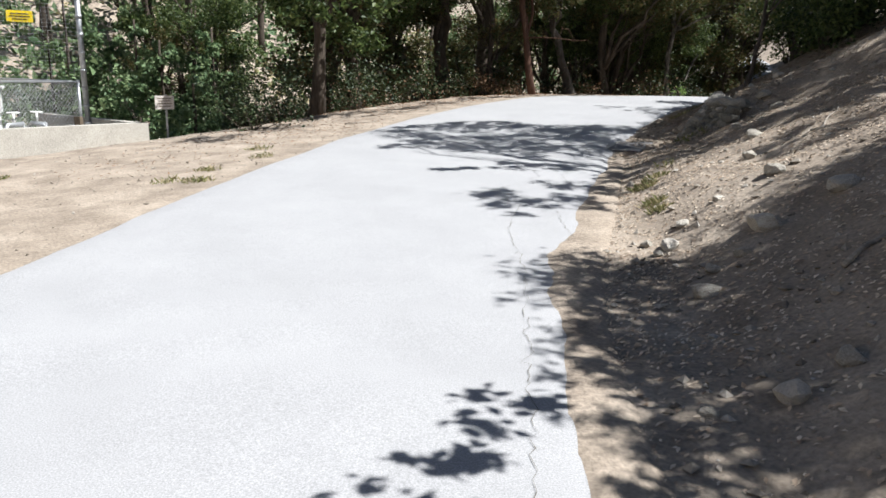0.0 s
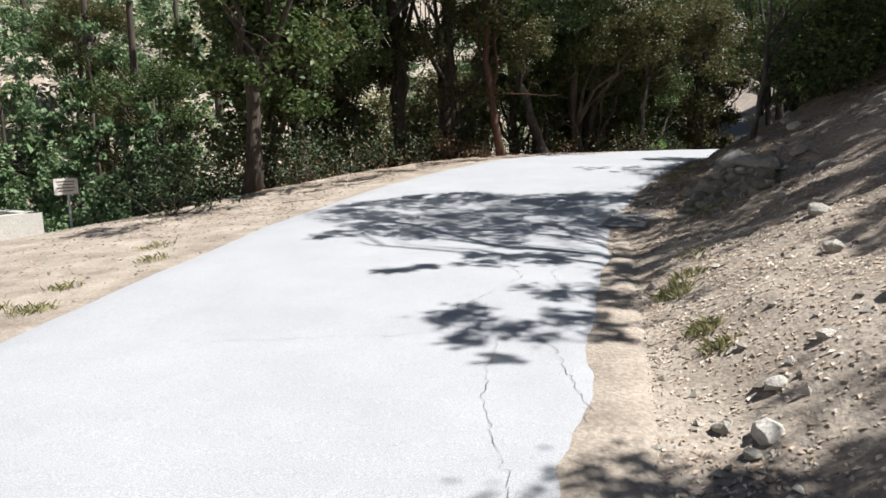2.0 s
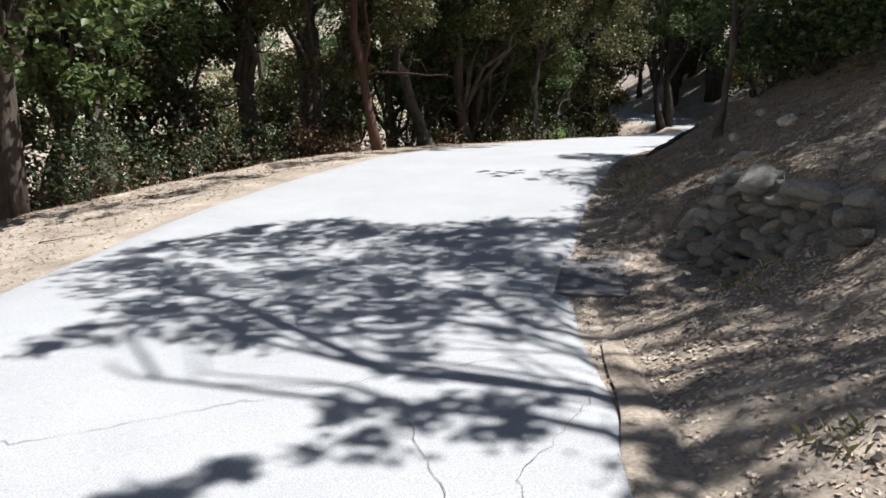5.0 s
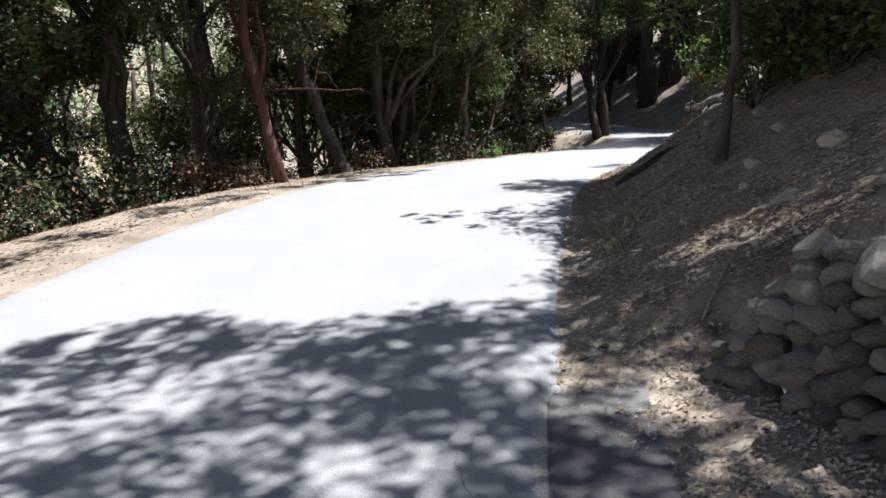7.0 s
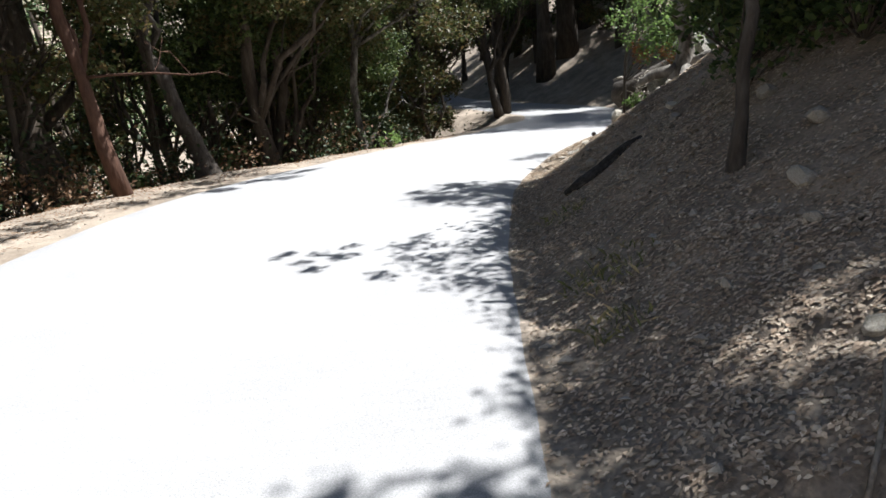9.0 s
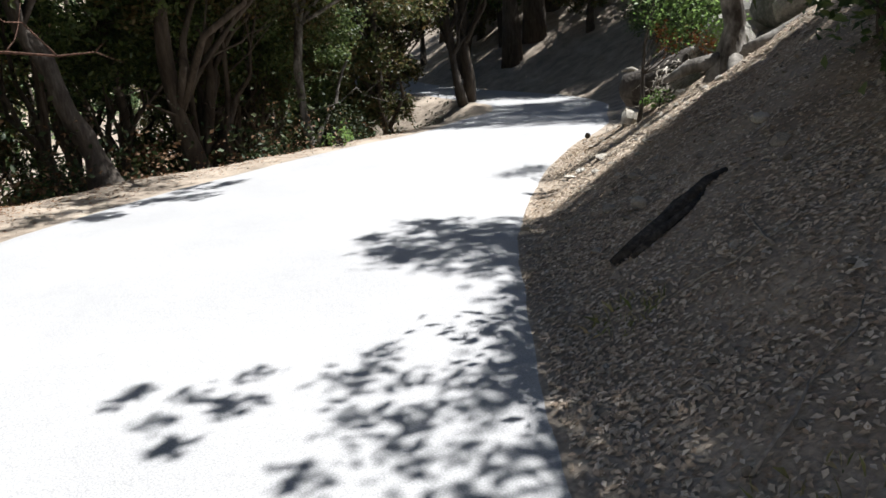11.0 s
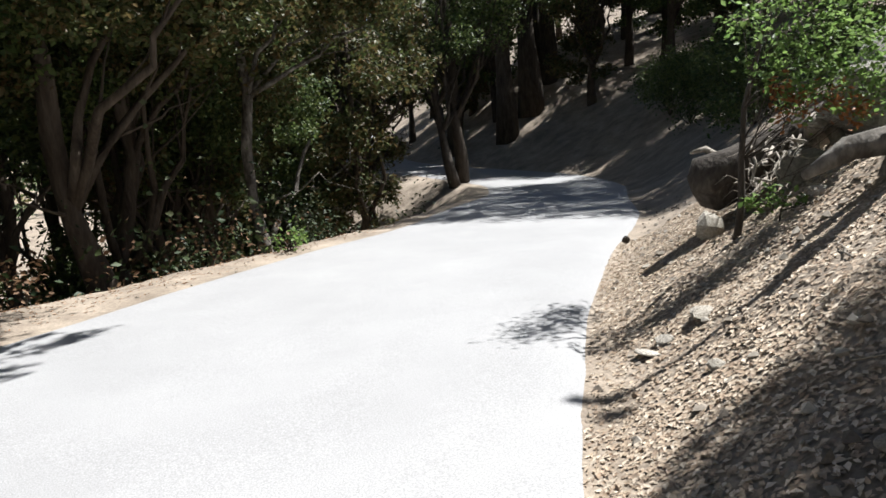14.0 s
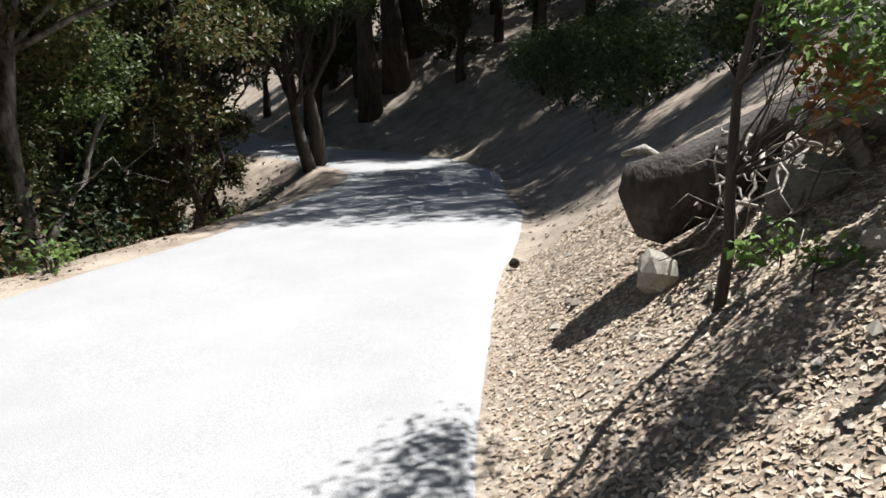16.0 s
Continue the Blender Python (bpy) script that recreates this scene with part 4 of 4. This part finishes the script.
for i, (pl, w) in enumerate([
    ([(0.35, -1.6), (0.42, 0.4), (0.5, 2.0), (0.4, 3.4), (0.62, 4.7)], 0.006), ([(0.95, 1.0), (1.15, 2.2), (1.0, 3.0), (0.9, 4.4)], 0.007), ([(1.15, 2.2), (1.35, 2.35), (1.5, 2.3)], 0.01),
    ([(1.0, 1.4), (0.85, 2.3), (0.95, 3.2)], 0.005), ([(-1.5, 4.4), (-0.2, 4.5), (0.7, 4.75)], 0.005), ([(-3.0, 7.3), (-1.0, 7.2), (0.6, 7.6), (2.2, 7.9)], 0.006), ([(0.3, 5.2), (0.9, 6.2), (0.8, 7.1)], 0.007),
    ([(1.3, 5.3), (1.2, 6.4), (1.9, 7.2)], 0.006), ([(0.6, 8.8), (1.3, 9.0), (1.9, 8.9), (2.6, 9.2)], 0.009), ([(1.9, 8.2), (1.9, 8.9), (2.0, 9.7)], 0.007), ([(-0.6, 9.6), (0.8, 10.4), (2.2, 10.6)], 0.005), ([(2.2, 8.0), (2.35, 9.2)], 0.006),
    ([(1.0, 5.6), (1.6, 5.9), (1.75, 6.6)], 0.006), ([(-2.2, 9.0), (-0.4, 8.7), (0.6, 8.8)], 0.005)]):
    crack(pl, w * 0.36, 700 + i)

# ---- the fallen log, roots and snag on the bank ----
def limb_mesh(name, lines, material, sides=8, rough=0.3):
    g = Geo()
    for pts, radii in lines:
        g.tube(pts, radii, sides, rough)
    return g.mesh(name, material)


rl = np.random.default_rng(9)
zl = height(10.1, 19.0)
log = thing("fallen_log", 10.0, 19.05, zl, "thick weathered fallen log with torn roots", "fallen log")
part("log_body", limb_mesh("log_body", [([(-0.22, 0.28, 0.16), (-0.16, 0.2, 0.2), (0.1, 0.05, 0.32), (0.5, -0.2, 0.55), (0.9, -0.42, 0.8), (1.3, -0.6, 1.0)], [0.15, 0.23, 0.24, 0.18, 0.14, 0.09])], M_BARK2, 14, 0.35), log)
for one in [([(0.45, -0.45, 0.55), (0.2, -0.62, 0.68), (0.12, -0.72, 0.66)], [0.1, 0.085, 0.05]), ([(0.3, -0.7, 0.62), (0.22, -0.85, 0.42), (0.14, -0.88, 0.3)], [0.06, 0.05, 0.02]), ([(0.05, 0.2, 0.42), (-0.08, 0.27, 0.52), (-0.2, 0.33, 0.5)], [0.035, 0.028, 0.015])]:
    part("broken_limb", limb_mesh("broken_limb", [one], M_DEAD, 9, 0.4), log, "pale broken limb")
lines = []
for i in range(64):
    a = np.array([rl.uniform(-0.25, 0.35), rl.uniform(-0.75, -0.1), rl.uniform(0.15, 0.6)])
    d = np.array([rl.uniform(-0.75, 0.25), rl.uniform(-0.6, 0.25), rl.uniform(-0.55, 0.1)])
    b = a + d * rl.uniform(0.5, 1.0)
    b[2] = max(b[2], height(10.0 + b[0], 19.05 + b[1]) - zl + 0.02)
    r0 = rl.uniform(0.006, 0.017)
    lines.append((bent(a, b, 5, 0.28, rl), [r0, r0 * 0.85, r0 * 0.7, r0 * 0.5, r0 * 0.35, r0 * 0.15]))
for one in lines:
    part("root", limb_mesh("root", [one], M_DEAD, 5, 0), log)
for i, (x, y, s) in enumerate([(10.45, 18.1, (0.42, 0.4, 0.4)), (10.9, 17.75, (0.4, 0.3, 0.42)), (10.2, 17.75, (0.25, 0.2, 0.22)), (11.2, 18.3, (0.5, 0.4, 0.45)), (10.6, 17.3, (0.25, 0.22, 0.2)), (10.0, 18.4, (0.2, 0.2, 0.18))]):
    rock(x, y, s, "dark boulder wedged behind the fallen log", i + 2, name="boulder", turn=31 * i, group="boulders behind the log", category="boulder", meshes=ROCKS)

zs = height(9.32, 17.1)
snag = thing("snag", 9.32, 17.1, zs, "pale gnarled dead oak trunk with spread roots", "dead tree")
part("trunk", limb_mesh("trunk", [([(0, 0, -0.15), (0.0, 0.0, 0.1), (0.06, 0.0, 0.45), (-0.04, 0.03, 0.8), (0.06, 0.0, 1.1), (0.12, -0.02, 1.4), (0.16, -0.05, 1.65)], [0.24, 0.15, 0.10, 0.11, 0.09, 0.08, 0.05])], M_BARKW, 12, 0.6), snag)
lines = [([(0.05, -0.05, 0.1), (0.35, -0.25, 0.25), (0.8, -0.4, 0.52), (1.3, -0.55, 0.72)], [0.1, 0.08, 0.05, 0.02]), ([(0.0, 0.1, 0.08), (-0.3, 0.3, 0.02), (-0.55, 0.42, -0.12)], [0.1, 0.07, 0.03]), ([(-0.05, -0.1, 0.05), (-0.3, -0.3, -0.05), (-0.5, -0.5, -0.2)], [0.09, 0.06, 0.03]),
         ([(0.1, 0.0, 1.3), (0.4, 0.1, 1.55), (0.7, 0.0, 1.65)], [0.05, 0.035, 0.01]), ([(-0.03, 0.0, 1.0), (-0.4, 0.2, 1.3), (-0.7, 0.2, 1.35)], [0.04, 0.025, 0.008])]
for one in lines:
    part("root", limb_mesh("root", [one], M_BARKW, 8, 0.4), snag)


# the sapling with green and rust leaves beside the log
def sapling(x, y, line, r, clumps, rust, label, seed, bark=None):
    rr = np.random.default_rng(seed)
    t = thing("sapling", x, y, height(x, y) - 0.02, label, "sapling", "saplings")
    n = len(line)
    g = Geo()
    g.tube(line, [r * (1.2 - 0.75 * i / (n - 1)) for i in range(n)], 8, 0.2)
    part("trunk", g.mesh("trunk", bark or M_BARK2), t)
    for c in list(clumps) + list(rust):
        g = Geo()
        a = line[min(n - 2, max(1, int((c[2] / line[-1][2]) * (n - 1))))]
        b = bent(a, c[:3], 5, 0.2, rr)
        g.tube(b, [0.007, 0.006, 0.005, 0.004, 0.003, 0.001], 5)
        for _ in range(5):
            g.tube(bent(b[rr.integers(2, 5)], np.array(c[:3]) + rr.normal(size=3) * c[3] * 0.7, 3, 0.2, rr), [0.0025, 0.002, 0.0015, 0.0007], 4)
        part("twig", g.mesh("twig", M_BARK2), t)
    for nm, some, m in (("leaves", clumps, M_YOUNG), ("rust_leaves", rust, M_RUST)):
        if len(some):
            pts = np.concatenate([rr.normal(size=(int(4600 * c[3] ** 2) + 20, 3)) * c[3] * 0.5 + np.array(c[:3]) for c in some])
            part(nm, leaf_mesh(nm, pts, 0.05, m, flat=0.4), t)
    return t


sapling(9.2, 18.4, [(0, 0, -0.05), (0.05, -0.02, 0.3), (0.06, -0.02, 0.62), (0.1, -0.02, 1.0), (0.2, -0.1, 1.5), (0.3, -0.14, 2.1), (0.42, -0.1, 2.9)], 0.025,
        [(-0.1, -0.4, 1.25, 0.16), (0.15, -0.45, 1.05, 0.2), (0.4, -0.5, 1.2, 0.22), (0.65, -0.55, 1.05, 0.2), (0.85, -0.6, 1.2, 0.2), (0.2, -0.4, 1.4, 0.2), (0.5, -0.5, 1.5, 0.24), (0.8, -0.55, 1.45, 0.2), (-0.3, -0.35, 1.55, 0.16), (0.1, -0.3, 1.7, 0.2), (0.45, -0.4, 1.85, 0.22), (0.7, 0.3, 2.7, 0.3), (0.95, 0.5, 2.75, 0.24), (0.5, 0.15, 2.95, 0.24)],
        [(0.1, -0.42, 0.98, 0.13), (0.42, -0.5, 1.0, 0.13), (0.6, -0.55, 0.92, 0.12), (0.0, -0.4, 1.1, 0.09)], "sapling with bright green and rust-coloured leaves by the log", 801)
sapling(9.1, 17.95, [(0, 0, -0.03), (0.02, 0.0, 0.1), (0.05, -0.03, 0.2)], 0.006, [(0.05, 0, 0.18, 0.08), (0.15, -0.1, 0.15, 0.07)], [], "small green seedling on the bank", 802)
sapling(9.35, 18.2, [(0, 0, -0.03), (0.02, 0.0, 0.1), (0.02, -0.03, 0.22)], 0.006, [(0.0, 0, 0.16, 0.09), (-0.08, 0.1, 0.12, 0.07)], [], "small green seedling on the bank", 803)

# charred log and sticks on the bank
zc = height(6.19, 14.75)
ch = thing("charred_log", 6.19, 14.75, zc, "dark charred log lying up the bank", "log")
M_CHAR = mat("charred_wood", [(0.012, 0.011, 0.010), (0.05, 0.045, 0.04), (0.13, 0.115, 0.10)], 10, 0.9, 0.9, 40)
CHAR = [([(-0.46, 0.04), (-0.3, 0.0), (-0.1, 0.03), (0.12, -0.01), (0.3, 0.03), (0.44, 0.0)], [0.03, 0.05, 0.055, 0.05, 0.04, 0.02]), ([(-0.4, -0.07), (-0.22, -0.06), (0.0, -0.08), (0.18, -0.05)], [0.02, 0.035, 0.03, 0.012]), ([(-0.1, 0.1), (0.1, 0.085), (0.34, 0.09)], [0.015, 0.025, 0.01])]
for line, radii in CHAR:
    pts = [(x, y, height(6.19 + x, 14.75 + y) - zc + 0.4 * r) for (x, y), r in zip(line, radii)]
    part("split_piece", limb_mesh("split_piece", [(pts, radii)], M_CHAR, 9, 0.75), ch)


def stick(x, y, ln, an, r, label, seed):
    rr = np.random.default_rng(seed)
    z = height(x, y)
    pts = []
    for i in range(7):
        d = ln * (i / 6 - 0.5)
        px, py = x + math.cos(an) * d, y + math.sin(an) * d
        pts.append((px - x + rr.normal() * 0.015, py - y + rr.normal() * 0.015, height(px, py) - z + r * 0.8 + 0.012))
    t = new("stick", limb_mesh("stick", [(pts, [r * (1 - 0.6 * i / 6) for i in range(7)])], M_DEAD, 6))
    t.matrix_world = pose(x, y, z)
    return tagged(t, label, "stick", "fallen sticks")


for i, (x, y, ln, an, r) in enumerate([(2.7, 1.2, 0.9, 0.5, 0.02), (6.0, 14.0, 0.7, 0.9, 0.008), (-0.38, 16.94, 0.5, 1.1, 0.02), (5.1, 13.0, 0.8, 0.2, 0.008), (6.9, 13.9, 0.9, 2.4, 0.01), (4.4, 10.6, 1.1, 0.5, 0.012), (3.1, 6.4, 0.6, 0.4, 0.008), (7.4, 16.0, 0.6, 2.0, 0.007), (8.2, 16.9, 0.5, 0.7, 0.006), (5.7, 13.9, 0.6, 2.6, 0.007), (-1.6, 14.6, 0.9, 0.8, 0.015), (0.6, 18.3, 0.8, 1.0, 0.012), (-2.6, 12.6, 0.7, 0.3, 0.012), (3.9, 4.9, 0.9, 0.9, 0.012)]):
    stick(x, y, ln, an, r, "dry grey stick lying on the ground", 900 + i)

# a pine cone at the lane's edge
pc = new("pine_cone")
pc.matrix_world = pose(10.68, 21.26, lane_z(10.5, 21.3) + 0.04, 70, 0, 40) @ Matrix.Scale(0.72, 4)
tagged(pc, "dark brown pine cone at the road edge", "pine cone")
g = Geo()
for k in range(9):
    rad = 0.055 * math.sin(math.pi * (k + 1) / 10.5)
    for j in range(8):
        an = j * 0.785 + k * 0.4
        g.box((math.cos(an) * rad, math.sin(an) * rad, -0.06 + 0.014 * k), (0.026, 0.022, 0.009), Euler((0, -0.5, an)).to_matrix())
part("scales", g.mesh("scales", M_BARK, False), pc)
g = Geo()
g.tube([(0, 0, -0.065), (0, 0, 0), (0, 0, 0.065)], [0.02, 0.035, 0.012], 8)
part("core", g.mesh("core", M_BARK), pc)

# ---- fenced compound beside the road ----
zf = height(-7.6, 9.0)
cw = thing("concrete_wall", -6.55, 8.2, zf, "low pale concrete kerb wall round a fenced pad", "kerb wall")
for a, b in (((-8.6, 5.2), (-6.25, 9.6)), ((-6.25, 9.6), (-9.2, 11.4))):
    a, b = Vector((*a, 0)), Vector((*b, 0))
    d = b - a
    g = Geo()
    g.box(((a.x + b.x) / 2 + 6.55, (a.y + b.y) / 2 - 8.2, 0.08), (d.length + 0.2, 0.2, 0.55), Euler((0, 0, math.atan2(d.y, d.x))).to_matrix())
    part("wall_segment", g.mesh("wall_segment", M_CONC, False), cw)
pad = new("concrete_pad", None)
pad.matrix_world = pose(-9.6, 8.6, zf + 0.1)
tagged(pad, "pale dusty concrete pad inside the kerb", "pad")
g = Geo()
g.box((0.2, 0.3, 0), (4.2, 4.2, 0.16), Euler((0, 0, 0.75)).to_matrix())
part("slab", g.mesh("slab", M_CONC, False), pad)

fence = thing("chain_link_fence", -7.55, 9.1, zf + 0.16, "galvanised chain-link fence with steel posts on concrete", "fence")
FA, FB, FC = Vector((0.05, 0.75, 0)), Vector((-1.5, -3.6, 0)), Vector((-3.2, 2.3, 0))
for p, h in ((FA, 1.15), (FB, 1.15), ((FA + FB) / 2, 1.15), (FC, 1.15)):
    g = Geo()
    g.tube([p, p + Vector((0, 0, h))], [0.03, 0.03], 10)
    part("fence_post", g.mesh("fence_post", M_STEEL), fence)
for a, b in ((FA, FB), (FA, FC)):
    for h in (0.1, 1.12):
        g = Geo()
        g.tube([a + Vector((0, 0, h)), b + Vector((0, 0, h))], [0.022, 0.022], 8)
        part("rail", g.mesh("rail", M_STEEL), fence)
    d = (b - a)
    ln = d.length
    d.normalize()
    g = Geo()
    k, hh = 0.085, 1.02
    s = -hh
    while s < ln:
        for sg in (1, -1):
            t0, t1 = (s, s + hh) if sg > 0 else (s + hh, s)
            z0, z1 = 0.1, 0.1 + hh
            lo, hi = max(0, min(t0, t1)), min(ln, max(t0, t1))
            if hi > lo:
                fz = lambda q: z0 + (q - t0) / (t1 - t0) * (z1 - z0)
                g.tube([a + d * lo + Vector((0, 0, fz(lo))), a + d * hi + Vector((0, 0, fz(hi)))], [0.0028, 0.0028], 3, close=False)
        s += k
    part("mesh", g.mesh("mesh", M_STEEL), fence, "woven diamond wire mesh")
wp = thing("wooden_post", -7.42, 9.62, zf, "short weathered wooden post at the fence corner", "post")
g = Geo()
g.box((0, 0, 0.33), (0.11, 0.11, 0.66))
part("post_body", g.mesh("post_body", M_WOOD, False), wp)

# tall gate frame with the yellow sign behind the fence
gate = thing("tall_frame", -8.6, 9.9, zf + 0.16, "tall galvanised pipe frame with wire mesh behind the fence", "frame")
P0, P1, P2 = Vector((1.0, 0.35, 0)), Vector((-0.55, -0.5, 0)), Vector((-0.95, -0.7, 0))
for p, r in ((P0, 0.05), (P1, 0.05), (P2, 0.05)):
    g = Geo()
    g.tube([p, p + Vector((0, 0, 3.3))], [r, r], 12)
    for k in range(9):
        g.tube([p + Vector((0, 0, 0.3 + 0.33 * k)), p + Vector((0, 0, 0.36 + 0.33 * k))], [r * 1.25, r * 1.25], 10)
    part("frame_post", g.mesh("frame_post", M_STEEL), gate)
g = Geo()
g.tube([P0 + Vector((0, 0, 3.25)), P2 + Vector((0, 0, 3.25))], [0.03, 0.03], 10)
part("top_rail", g.mesh("top_rail", M_STEEL), gate)
g = Geo()
d = (P2 - P0)
for i in range(30):
    q = P0 + d * (i / 29)
    g.tube([q + Vector((0, 0, 0.2)), q + Vector((0, 0, 3.25))], [0.0016, 0.0016], 3, close=False)
for i in range(46):
    h = 0.2 + 3.05 * i / 45
    g.tube([P0 + Vector((0, 0, h)), P2 + Vector((0, 0, h))], [0.0016, 0.0016], 3, close=False)
part("mesh", g.mesh("mesh", M_STEEL), gate, "fine wire mesh")
ang = math.atan2(d.y, d.x)
ys = thing("yellow_sign", -8.45, 9.9, zf + 2.42, "yellow warning sign hung on the tall mesh frame", "sign", rz=math.degrees(ang) + 180)
g = Geo()
g.box((-0.05, -0.02, 0), (0.42, 0.012, 0.2))
part("board", g.mesh("board", M_YELLOW, False), ys)
g = Geo()
for h, w in ((0.045, 0.3), (0.0, 0.33), (-0.05, 0.24)):
    g.box((-0.05, -0.029, h), (w, 0.004, 0.018))
part("lettering", g.mesh("lettering", M_BLACK, False), ys)

# pipework and a white box inside the fence
box = thing("control_box", -8.5, 8.55, zf + 0.18, "white metal control box on legs inside the fence", "control box", rz=30)
g = Geo()
g.box((0, 0, 0.78), (0.62, 0.4, 0.4))
g.box((0, 0, 1.0), (0.74, 0.5, 0.04))
part("cabinet", g.mesh("cabinet", M_WHITE, False), box)
g = Geo()
g.box((0.14, -0.206, 0.84), (0.2, 0.014, 0.14))
part("window", g.mesh("window", M_BLACK, False), box, "small dark window")
for sx in (-0.25, 0.25):
    for sy in (-0.15, 0.15):
        g = Geo()
        g.tube([(sx, sy, -0.05), (sx, sy, 0.6)], [0.025, 0.025], 8)
        part("leg", g.mesh("leg", M_WHITE), box)
for i, (x, y) in enumerate([(-8.0, 8.0), (-8.35, 7.4), (-8.75, 6.9), (-7.75, 8.9), (-9.1, 7.7), (-7.9, 8.5)]):
    pp = thing("pipe_valve", x, y, zf + 0.15, "pale pipe with bends and a valve wheel", "pipe", "pipes inside the fence", rz=i * 53)
    g = Geo()
    g.tube([(-0.25, 0, -0.03), (-0.25, 0, 0.35), (-0.2, 0, 0.42), (0.15, 0, 0.42), (0.22, 0, 0.36), (0.22, 0, -0.03)], [0.04] * 6, 10)
    part("pipe", g.mesh("pipe", M_STEEL), pp)
    g = Geo()
    g.tube([(0, 0, 0.4), (0, 0, 0.62)], [0.02, 0.02], 8)
    g.tube([(0.09 * math.cos(a * 0.5236), 0.09 * math.sin(a * 0.5236), 0.62) for a in range(13)], [0.012] * 13, 6)
    part("valve_wheel", g.mesh("valve_wheel", M_WHITE if i % 2 else M_STEEL), pp)

# small sign on a thin post
zs2 = height(-6.1, 10.4)
sg = thing("small_sign", -6.1, 10.4, zs2, "small faded white sign on a thin steel post", "sign", rz=38)
g = Geo()
g.box((0, 0, 0.4), (0.035, 0.02, 0.9))
part("post", g.mesh("post", M_STEEL, False), sg)
g = Geo()
g.box((-0.03, -0.02, 0.70), (0.35, 0.012, 0.26))
part("board", g.mesh("board", M_SIGN, False), sg)
g = Geo()
for k in range(4):
    g.box((-0.03, -0.028, 0.78 - 0.05 * k), (0.26 - 0.04 * (k % 2), 0.004, 0.016))
part("lettering", g.mesh("lettering", M_WOOD, False), sg)

# the compound stands on the lower ground away from the lane
for ob in [o for o in scene.objects if o.parent is None and o.name.split(".")[0] in ("concrete_wall", "concrete_pad", "chain_link_fence", "wooden_post", "tall_frame", "yellow_sign", "control_box", "pipe_valve", "small_sign")]:
    x, y, z = ob.location
    nx, ny = x * 1.21 + 0.1, (y + 3.3) * 1.21 - 3.3
    lift = z - (zs2 if ob.name == "small_sign" else zf)
    base = height(nx, ny) if ob.name in ("small_sign", "concrete_wall") else height(-9.0, 12.3)
    ob.matrix_world = pose(nx, ny, base + lift * 1.21, 0, 0, math.degrees(ob.rotation_euler.z)) @ Matrix.Scale(1.21, 4)
